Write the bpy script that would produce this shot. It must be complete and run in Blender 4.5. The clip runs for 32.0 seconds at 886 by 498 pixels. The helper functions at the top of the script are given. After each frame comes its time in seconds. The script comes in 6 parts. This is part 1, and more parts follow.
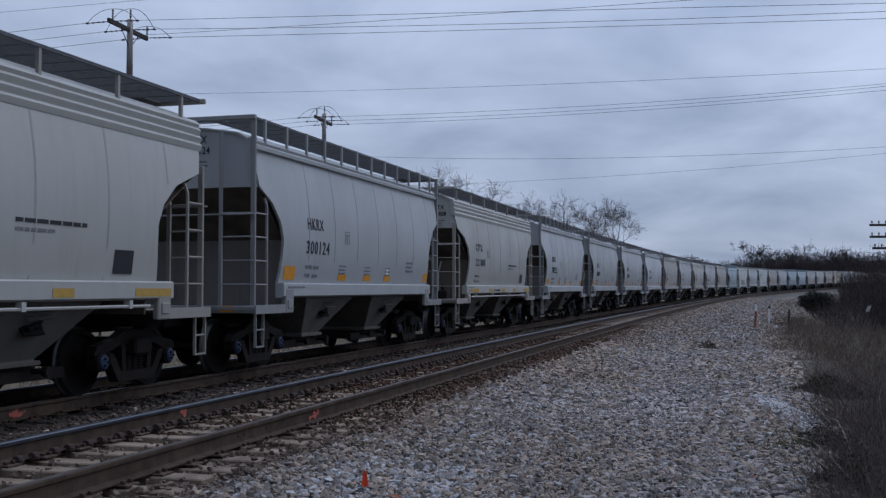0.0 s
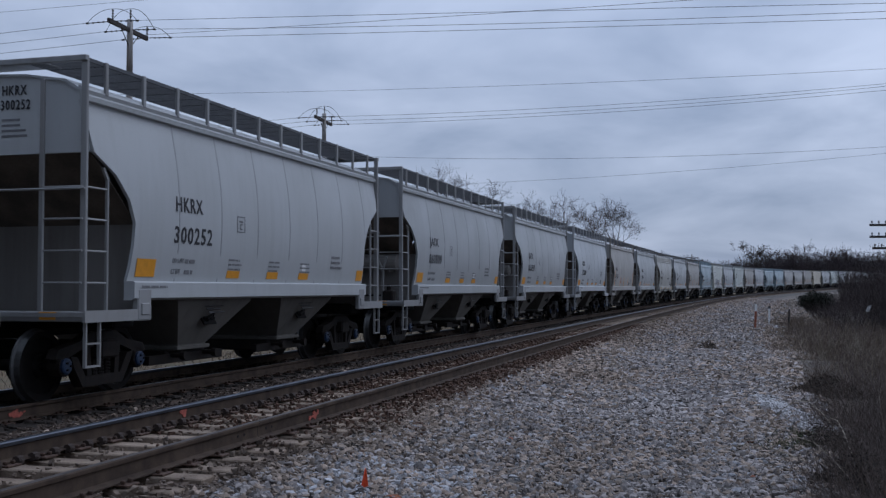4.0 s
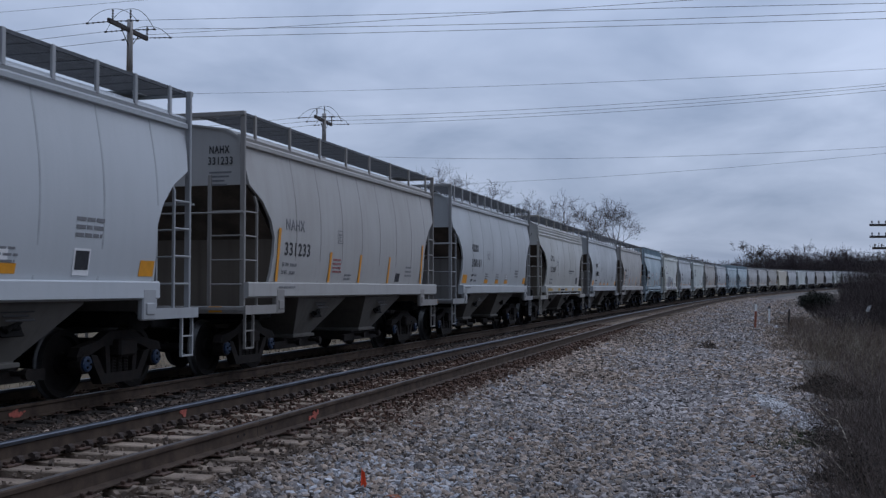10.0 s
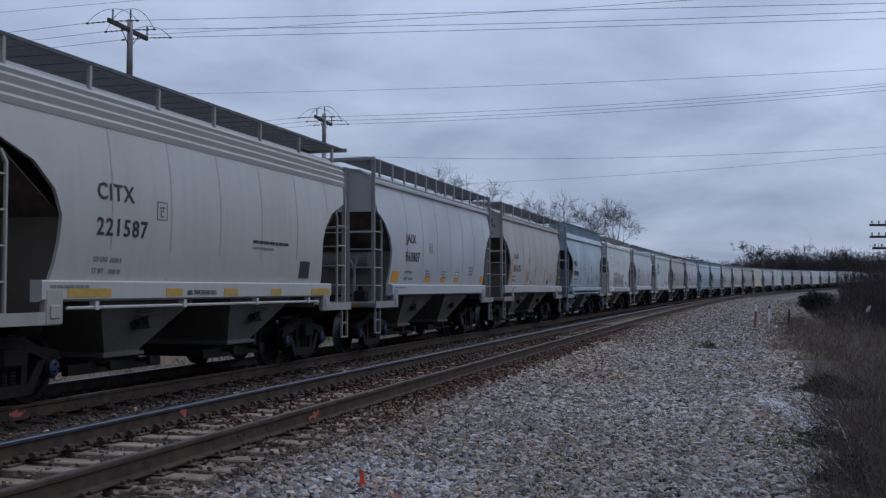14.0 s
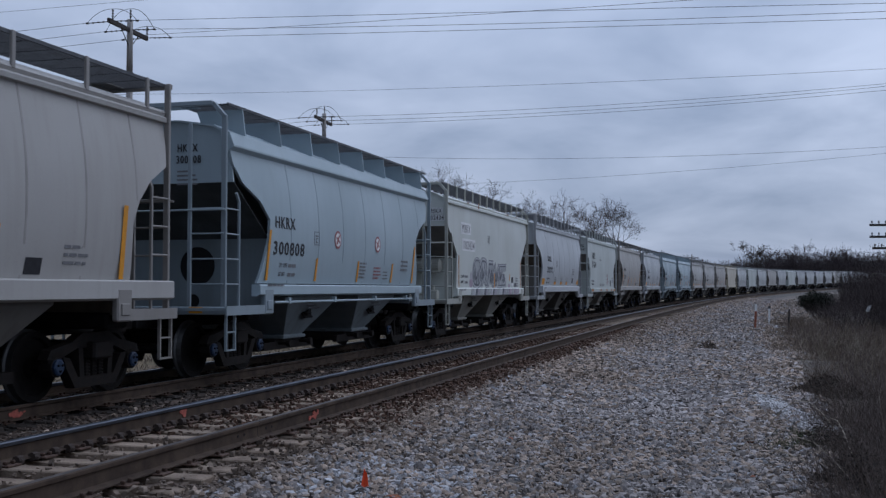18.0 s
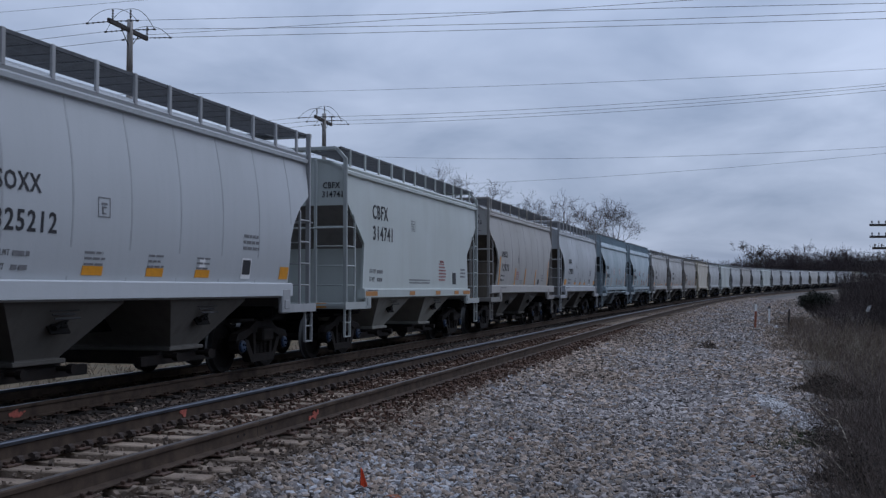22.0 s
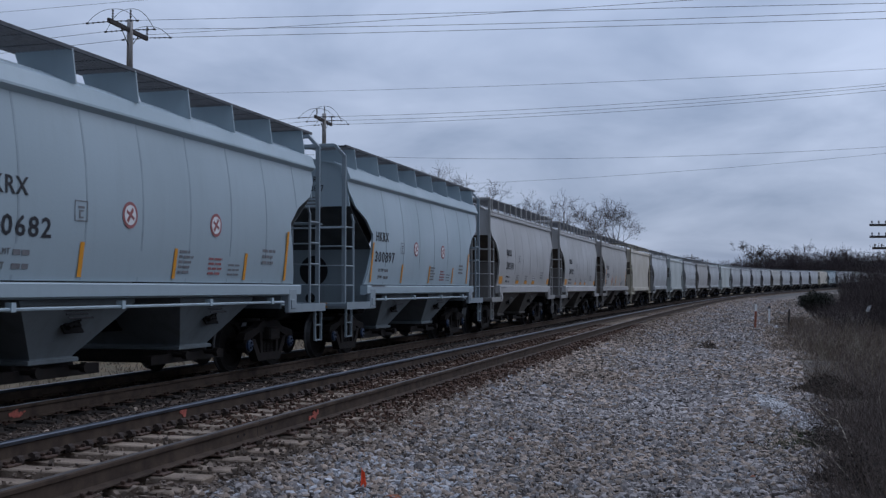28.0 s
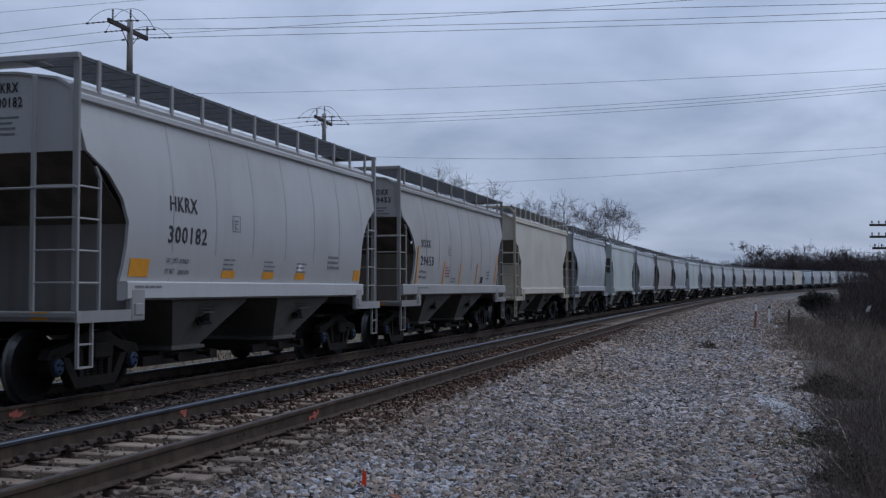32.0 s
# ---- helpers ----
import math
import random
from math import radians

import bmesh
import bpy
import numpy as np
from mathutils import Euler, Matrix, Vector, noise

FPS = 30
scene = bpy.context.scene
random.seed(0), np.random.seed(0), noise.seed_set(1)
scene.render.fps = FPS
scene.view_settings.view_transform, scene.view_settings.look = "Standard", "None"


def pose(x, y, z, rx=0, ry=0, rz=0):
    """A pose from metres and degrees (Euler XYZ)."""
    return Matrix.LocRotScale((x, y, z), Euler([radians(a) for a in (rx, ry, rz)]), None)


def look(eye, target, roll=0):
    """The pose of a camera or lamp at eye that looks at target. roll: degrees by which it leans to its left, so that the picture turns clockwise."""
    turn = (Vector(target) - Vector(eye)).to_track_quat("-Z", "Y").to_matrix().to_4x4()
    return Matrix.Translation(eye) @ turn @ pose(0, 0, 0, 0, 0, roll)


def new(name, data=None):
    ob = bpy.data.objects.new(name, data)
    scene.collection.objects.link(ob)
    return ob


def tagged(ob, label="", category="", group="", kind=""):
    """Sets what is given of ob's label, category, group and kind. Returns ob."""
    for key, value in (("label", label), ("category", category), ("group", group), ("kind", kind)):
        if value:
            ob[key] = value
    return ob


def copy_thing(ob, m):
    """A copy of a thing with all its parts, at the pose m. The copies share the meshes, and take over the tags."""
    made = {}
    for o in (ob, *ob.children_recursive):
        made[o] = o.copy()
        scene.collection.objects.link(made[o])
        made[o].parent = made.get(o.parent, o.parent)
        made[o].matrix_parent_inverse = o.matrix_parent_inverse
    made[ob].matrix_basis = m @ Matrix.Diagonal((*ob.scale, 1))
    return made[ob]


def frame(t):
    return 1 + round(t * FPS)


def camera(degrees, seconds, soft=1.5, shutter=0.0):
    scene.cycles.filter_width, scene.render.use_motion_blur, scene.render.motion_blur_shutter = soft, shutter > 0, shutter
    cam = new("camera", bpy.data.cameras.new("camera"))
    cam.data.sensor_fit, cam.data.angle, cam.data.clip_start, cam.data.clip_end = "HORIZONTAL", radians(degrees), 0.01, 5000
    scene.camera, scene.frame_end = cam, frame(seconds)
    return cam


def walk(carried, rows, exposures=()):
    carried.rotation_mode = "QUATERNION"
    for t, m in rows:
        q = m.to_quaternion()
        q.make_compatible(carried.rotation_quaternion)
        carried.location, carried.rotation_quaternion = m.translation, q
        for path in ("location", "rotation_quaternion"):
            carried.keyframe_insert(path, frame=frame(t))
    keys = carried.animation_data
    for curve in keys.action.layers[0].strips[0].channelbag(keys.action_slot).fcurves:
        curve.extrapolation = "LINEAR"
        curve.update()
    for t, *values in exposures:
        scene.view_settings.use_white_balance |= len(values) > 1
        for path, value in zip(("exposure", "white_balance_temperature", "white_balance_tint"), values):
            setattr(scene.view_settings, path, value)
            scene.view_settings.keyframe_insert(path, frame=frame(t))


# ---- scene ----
import itertools

# ---------- camera ----------
EYE = (0.0, 0.0, 1.453)
PITCH = 0.03752
cam = camera(45.19, 32.0, soft=1.35, shutter=0.06)
VIEW = look(EYE, (0.0, math.cos(PITCH), EYE[2] + math.sin(PITCH)))
walk(cam, [(0.0, VIEW), (32.0, VIEW)], exposures=[(0.0, 0.0), (32.0, 0.0)])

# ---------- sky and sun ----------
SUN_EL, SUN_AZ = 48.0, 67.0
world = bpy.data.worlds.new("overcast_sky")
scene.world = world
world.use_nodes = True
wn, wl = world.node_tree.nodes, world.node_tree.links
wn.clear()
w_out = wn.new("ShaderNodeOutputWorld")
w_bg = wn.new("ShaderNodeBackground")
w_sky = wn.new("ShaderNodeTexSky")
w_sky.sky_type = "NISHITA"
w_sky.sun_disc = False
w_sky.sun_elevation, w_sky.sun_rotation = radians(SUN_EL), radians(SUN_AZ)
w_sky.air_density, w_sky.dust_density = 1.0, 1.5
w_co = wn.new("ShaderNodeTexCoord")
w_sep = wn.new("ShaderNodeSeparateXYZ")
wl.new(w_co.outputs["Generated"], w_sep.inputs[0])


def wmath(op, a, b=None):
    n = wn.new("ShaderNodeMath")
    n.operation = op
    for k, v in enumerate((a, b)):
        if v is None:
            continue
        if isinstance(v, (int, float)):
            n.inputs[k].default_value = v
        else:
            wl.new(v, n.inputs[k])
    return n.outputs[0]


up_z = wmath("MAXIMUM", w_sep.outputs[2], 0.0)
den = wmath("ADD", up_z, 0.22)
w_vec = wn.new("ShaderNodeCombineXYZ")
wl.new(wmath("DIVIDE", w_sep.outputs[0], den), w_vec.inputs[0])
wl.new(wmath("DIVIDE", w_sep.outputs[1], den), w_vec.inputs[1])
w_n1 = wn.new("ShaderNodeTexNoise")
w_n1.inputs["Scale"].default_value = 1.5
w_n1.inputs["Detail"].default_value = 5.0
w_n1.inputs["Roughness"].default_value = 0.52
w_n1.inputs["Distortion"].default_value = 0.35
wl.new(w_vec.outputs[0], w_n1.inputs["Vector"])
w_ramp = wn.new("ShaderNodeValToRGB")
w_ramp.color_ramp.elements[0].position = 0.30
w_ramp.color_ramp.elements[0].color = (0.270, 0.350, 0.520, 1)
w_ramp.color_ramp.elements[1].position = 0.72
w_ramp.color_ramp.elements[1].color = (0.560, 0.655, 0.870, 1)
wl.new(w_n1.outputs["Fac"], w_ramp.inputs[0])
# an overcast dome: about three times brighter overhead than at the horizon
w_dome = wn.new("ShaderNodeMixRGB")
w_dome.blend_type = "MULTIPLY"
w_dome.inputs[0].default_value = 1.0
wl.new(w_ramp.outputs[0], w_dome.inputs[1])
w_high = wmath("ADD", wmath("MULTIPLY", wmath("POWER", up_z, 2.0), 1.30), wmath("ADD", wmath("MULTIPLY", up_z, 1.0), 0.76))
# brighter towards the hidden sun, darker at the back of the camera
w_side = wmath("ADD", wmath("MULTIPLY", w_sep.outputs[0], 0.19), wmath("MULTIPLY", w_sep.outputs[1], 0.31))
w_gain = wmath("MULTIPLY", w_high, wmath("ADD", w_side, 0.735))
wl.new(w_gain, w_dome.inputs[2])
w_skys = wn.new("ShaderNodeMixRGB")
w_skys.blend_type = "MULTIPLY"
w_skys.inputs[0].default_value = 1.0
w_skys.inputs[2].default_value = (0.06, 0.06, 0.06, 1)
wl.new(w_sky.outputs[0], w_skys.inputs[1])
w_mix = wn.new("ShaderNodeMixRGB")
w_mix.inputs[0].default_value = 0.9
wl.new(w_skys.outputs[0], w_mix.inputs[1])
wl.new(w_dome.outputs[0], w_mix.inputs[2])
wl.new(w_mix.outputs[0], w_bg.inputs[0])
w_bg.inputs[1].default_value = 1.0
wl.new(w_bg.outputs[0], w_out.inputs[0])

sun_data = bpy.data.lights.new("sun", "SUN")
sun_data.energy, sun_data.angle, sun_data.color = 0.42, radians(60), (1.0, 0.95, 0.9)
sun = new("sun", sun_data)
sun.matrix_world = look((46, 34, 56), (0, 14, 0))


# ---------- materials ----------
def mat(name, base, rough=0.7, metal=0.0, var=0.25, scale=6.0, fine=60.0, bump=0.15, tint=None, stretch=(1, 1, 1), spread=0.0, spec=0.4):
    """Principled paint, stone, wood or metal: two scales of variation, a second colour, a fine relief."""
    m = bpy.data.materials.new(name)
    m.use_nodes = True
    n, l = m.node_tree.nodes, m.node_tree.links
    bs = n["Principled BSDF"]
    bs.inputs["Roughness"].default_value = rough
    bs.inputs["Metallic"].default_value = metal
    bs.inputs["Specular IOR Level"].default_value = spec
    co = n.new("ShaderNodeTexCoord")
    mp = n.new("ShaderNodeMapping")
    mp.inputs["Scale"].default_value = stretch
    l.new(co.outputs["Object"], mp.inputs[0])
    a = n.new("ShaderNodeTexNoise")
    a.inputs["Scale"].default_value, a.inputs["Detail"].default_value = scale, 4.0
    b = n.new("ShaderNodeTexNoise")
    b.inputs["Scale"].default_value, b.inputs["Detail"].default_value = fine, 3.0
    l.new(mp.outputs[0], a.inputs["Vector"])
    l.new(mp.outputs[0], b.inputs["Vector"])
    mix = n.new("ShaderNodeMixRGB")
    second = tint or tuple(c * (1 - var) for c in base)
    mix.inputs[1].default_value = (*base, 1)
    mix.inputs[2].default_value = (*second, 1)
    rp = n.new("ShaderNodeValToRGB")
    rp.color_ramp.elements[0].position, rp.color_ramp.elements[1].position = 0.38, 0.68
    l.new(a.outputs["Fac"], rp.inputs[0])
    l.new(rp.outputs[0], mix.inputs[0])
    hs = n.new("ShaderNodeHueSaturation")
    l.new(mix.outputs[0], hs.inputs["Color"])
    mr = n.new("ShaderNodeMapRange")
    mr.inputs["To Min"].default_value, mr.inputs["To Max"].default_value = 1 - var * 0.6, 1 + var * 0.6
    l.new(b.outputs["Fac"], mr.inputs["Value"])
    val = mr.outputs[0]
    if spread:
        oi = n.new("ShaderNodeObjectInfo")
        ge = n.new("ShaderNodeNewGeometry")
        ad = n.new("ShaderNodeMath")
        ad.operation = "ADD"
        l.new(oi.outputs["Random"], ad.inputs[0])
        l.new(ge.outputs["Random Per Island"], ad.inputs[1])
        mr2 = n.new("ShaderNodeMapRange")
        mr2.inputs["From Max"].default_value = 2.0
        mr2.inputs["To Min"].default_value, mr2.inputs["To Max"].default_value = 1 - spread, 1 + spread
        l.new(ad.outputs[0], mr2.inputs["Value"])
        mu = n.new("ShaderNodeMath")
        mu.operation = "MULTIPLY"
        l.new(val, mu.inputs[0])
        l.new(mr2.outputs[0], mu.inputs[1])
        val = mu.outputs[0]
    l.new(val, hs.inputs["Value"])
    l.new(hs.outputs[0], bs.inputs["Base Color"])
    if bump:
        bp = n.new("ShaderNodeBump")
        bp.inputs["Strength"].default_value = bump
        bp.inputs["Distance"].default_value = 0.02
        l.new(b.outputs["Fac"], bp.inputs["Height"])
        l.new(bp.outputs[0], bs.inputs["Normal"])
    return m


def car_paint(name, base, grime, amount=0.35, rough=0.46, spec=0.5):
    """Weathered freight-car enamel: run-down streaks of grime, dust in patches, fine specks."""
    m = bpy.data.materials.new(name)
    m.use_nodes = True
    n, l = m.node_tree.nodes, m.node_tree.links
    bs = n["Principled BSDF"]
    bs.inputs["Specular IOR Level"].default_value = spec
    co = n.new("ShaderNodeTexCoord")
    oi = n.new("ShaderNodeObjectInfo")
    shift = n.new("ShaderNodeVectorMath")
    shift.operation = "ADD"
    sc = n.new("ShaderNodeVectorMath")
    sc.operation = "SCALE"
    sc.inputs[0].default_value = (31, 17, 9)
    l.new(oi.outputs["Random"], sc.inputs["Scale"])
    l.new(co.outputs["Object"], shift.inputs[0])
    l.new(sc.outputs[0], shift.inputs[1])

    def noise_at(stretch, scale, detail, lo, hi):
        mp = n.new("ShaderNodeMapping")
        mp.inputs["Scale"].default_value = stretch
        l.new(shift.outputs[0], mp.inputs[0])
        t = n.new("ShaderNodeTexNoise")
        t.inputs["Scale"].default_value, t.inputs["Detail"].default_value = scale, detail
        l.new(mp.outputs[0], t.inputs["Vector"])
        r = n.new("ShaderNodeMapRange")
        r.inputs["From Min"].default_value, r.inputs["From Max"].default_value = lo, hi
        l.new(t.outputs["Fac"], r.inputs["Value"])
        return r.outputs[0], t.outputs["Fac"]

    streak, _ = noise_at((1, 1, 0.07), 6.0, 5.0, 0.48, 0.78)
    patch, _ = noise_at((1, 1, 1), 0.55, 4.0, 0.38, 0.75)
    speck, sp = noise_at((1, 1, 1), 26.0, 3.0, 0.62, 0.74)
    col = None
    for fac, colour, k in ((streak, grime, amount), (patch, tuple((a + b) / 2 for a, b in zip(base, grime)), amount * 1.3), (speck, tuple(c * 0.6 for c in grime), amount * 0.35)):
        mu = n.new("ShaderNodeMath")
        mu.operation, mu.inputs[1].default_value = "MULTIPLY", k
        l.new(fac, mu.inputs[0])
        mx = n.new("ShaderNodeMixRGB")
        l.new(mu.outputs[0], mx.inputs[0])
        if col is None:
            mx.inputs[1].default_value = (*base, 1)
        else:
            l.new(col, mx.inputs[1])
        mx.inputs[2].default_value = (*colour, 1)
        col = mx.outputs[0]
    hs = n.new("ShaderNodeHueSaturation")
    mr = n.new("ShaderNodeMapRange")
    mr.inputs["To Min"].default_value, mr.inputs["To Max"].default_value = 0.9, 1.08
    l.new(oi.outputs["Random"], mr.inputs["Value"])
    l.new(mr.outputs[0], hs.inputs["Value"])
    l.new(col, hs.inputs["Color"])
    l.new(hs.outputs[0], bs.inputs["Base Color"])
    rr = n.new("ShaderNodeMapRange")
    rr.inputs["To Min"].default_value, rr.inputs["To Max"].default_value = rough - 0.1, rough + 0.2
    l.new(patch, rr.inputs["Value"])
    l.new(rr.outputs[0], bs.inputs["Roughness"])
    bp = n.new("ShaderNodeBump")
    bp.inputs["Strength"].default_value, bp.inputs["Distance"].default_value = 0.06, 0.02
    l.new(sp, bp.inputs["Height"])
    l.new(bp.outputs[0], bs.inputs["Normal"])
    return m


PAINT = {
    "grey": car_paint("light_grey_car_paint", (0.385, 0.400, 0.408), (0.23, 0.23, 0.22), 0.20),
    "dusty": car_paint("brownish_grey_car_paint", (0.370, 0.360, 0.346), (0.23, 0.205, 0.18), 0.26, 0.65),
    "beige": car_paint("beige_grey_car_paint", (0.415, 0.412, 0.388), (0.25, 0.22, 0.185), 0.24),
    "blue": car_paint("pale_blue_grey_car_paint", (0.335, 0.415, 0.455), (0.22, 0.26, 0.28), 0.16),
    "white": car_paint("off_white_car_paint", (0.475, 0.515, 0.495), (0.30, 0.29, 0.255), 0.15),
    "cream": car_paint("cream_car_paint", (0.590, 0.620, 0.585), (0.34, 0.31, 0.26), 0.18),
    "silver": car_paint("silvery_grey_car_paint", (0.420, 0.440, 0.458), (0.27, 0.30, 0.30), 0.14),
    "warm": car_paint("warm_grey_car_paint", (0.425, 0.420, 0.412), (0.26, 0.24, 0.22), 0.20),
    "buff": car_paint("buff_car_paint", (0.545, 0.50, 0.415), (0.36, 0.30, 0.23), 0.25),
}
SEAM = {k: mat(k + "_paint_on_a_weld", c, 0.6, 0.0, 0.2, 3, 40, 0.05) for k, c in (("grey", (0.325, 0.335, 0.340)), ("silver", (0.365, 0.382, 0.396)), ("warm", (0.365, 0.360, 0.352)), ("dusty", (0.305, 0.292, 0.278)), ("beige", (0.345, 0.338, 0.315)), ("blue", (0.285, 0.350, 0.385)))}
# hopper undersides: dusty paint, with the shade under the cars added to it
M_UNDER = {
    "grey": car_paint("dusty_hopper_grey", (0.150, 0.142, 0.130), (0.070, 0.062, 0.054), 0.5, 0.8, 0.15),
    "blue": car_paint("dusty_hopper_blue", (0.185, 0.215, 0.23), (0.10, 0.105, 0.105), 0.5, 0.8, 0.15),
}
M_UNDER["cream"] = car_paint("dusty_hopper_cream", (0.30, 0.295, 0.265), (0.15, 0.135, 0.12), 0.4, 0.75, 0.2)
M_GRATE = mat("galvanised_grating", (0.105, 0.112, 0.124), 0.75, 0.1, 0.3, 9, 80)
M_BLACK = mat("sooty_black_steel", (0.014, 0.013, 0.013), 0.8, 0.0, 0.5, 6, 50, spec=0.12)
M_TRUCK = mat("greasy_cast_steel", (0.012, 0.010, 0.0095), 0.75, 0.0, 0.5, 8, 60, tint=(0.019, 0.014, 0.012), spec=0.18)
M_WHEEL = mat("worn_wheel_steel", (0.011, 0.0095, 0.009), 0.75, 0.0, 0.4, 7, 50, spec=0.1)
M_TREAD = mat("polished_tread", (0.10, 0.10, 0.10), 0.5, 0.6, 0.2, 7, 50)
M_CAP = mat("blue_bearing_cap", (0.018, 0.042, 0.095), 0.5, 0.1, 0.4, 9, 60)
M_ORANGE = mat("amber_reflective_sheet", (0.72, 0.30, 0.02), 0.45, 0.0, 0.15, 9, 60, 0)
M_RUSTORANGE = mat("dulled_orange_sheet", (0.46, 0.20, 0.05), 0.55, 0.0, 0.25, 9, 60, 0)
M_YELLOW = mat("yellow_reflective_sheet", (0.46, 0.285, 0.05), 0.45, 0.0, 0.2, 9, 60, 0)
M_INK = mat("black_stencil_paint", (0.022, 0.022, 0.028), 0.6, 0.0, 0.4, 12, 70, 0)
M_FAINT = mat("faded_stencil_paint", (0.185, 0.185, 0.195), 0.6, 0.0, 0.3, 12, 70, 0)
M_REDINK = mat("faded_red_stencil", (0.33, 0.11, 0.11), 0.6, 0.0, 0.3, 12, 70, 0)
M_WHITE = mat("white_decal", (0.74, 0.74, 0.74), 0.5, 0.0, 0.1, 12, 70, 0)
M_HOLE = mat("dark_void", (0.008, 0.008, 0.009), 0.9, 0.0, 0.2, 12, 70, 0)
M_SLATE = mat("slate_spray_paint", (0.115, 0.120, 0.145), 0.6, 0.0, 0.35, 5, 40, 0)
M_SILVER = mat("pale_grey_spray_paint", (0.50, 0.51, 0.53), 0.6, 0.0, 0.25, 5, 40, 0)
M_PINK = mat("pink_spray_paint", (0.42, 0.34, 0.40), 0.6, 0.0, 0.35, 5, 40, 0)
M_LILAC = mat("pale_lilac_spray_paint", (0.43, 0.41, 0.45), 0.6, 0.0, 0.3, 3, 40, 0)
M_ASH = mat("ash_grey_spray_paint", (0.38, 0.395, 0.405), 0.6, 0.0, 0.25, 2, 30, 0, stretch=(2, 2, 0.4))
M_RAIL = mat("rusty_rail_side", (0.080, 0.057, 0.043), 0.85, 0.0, 0.45, 5, 90, tint=(0.042, 0.030, 0.024), spec=0.15)
M_SHINE = mat("polished_rail_head", (0.115, 0.130, 0.160), 0.38, 0.9, 0.25, 4, 60, 0.05, stretch=(1, 1, 1))
M_DULLHEAD = mat("dull_brown_rail_head", (0.075, 0.062, 0.055), 0.55, 0.5, 0.3, 4, 60, 0.05)
M_TIE = mat("weathered_tie_wood", (0.275, 0.212, 0.160), 0.9, 0.0, 0.5, 3, 40, 0.6, tint=(0.135, 0.094, 0.068), spread=0.45)
# slope sheets: down-facing shade in the colour; M_SLOPE has brown grime too
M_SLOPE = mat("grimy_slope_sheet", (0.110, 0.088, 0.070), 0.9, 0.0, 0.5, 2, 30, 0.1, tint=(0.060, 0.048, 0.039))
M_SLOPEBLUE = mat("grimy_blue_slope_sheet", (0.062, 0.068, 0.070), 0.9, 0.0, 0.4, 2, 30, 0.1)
# loaded-track ties take a near-black tone for the shade under the train
M_SHADETIE = mat("dark_creosoted_tie", (0.035, 0.026, 0.021), 0.9, 0.0, 0.5, 3, 40, 0.5, spread=0.3)
M_PLATE = mat("rusty_tie_plate", (0.085, 0.050, 0.036), 0.8, 0.2, 0.4, 10, 90, 0.3)
M_RUSTCLIP = mat("dark_rusty_clip", (0.050, 0.034, 0.027), 0.85, 0.1, 0.4, 10, 90, 0.3)


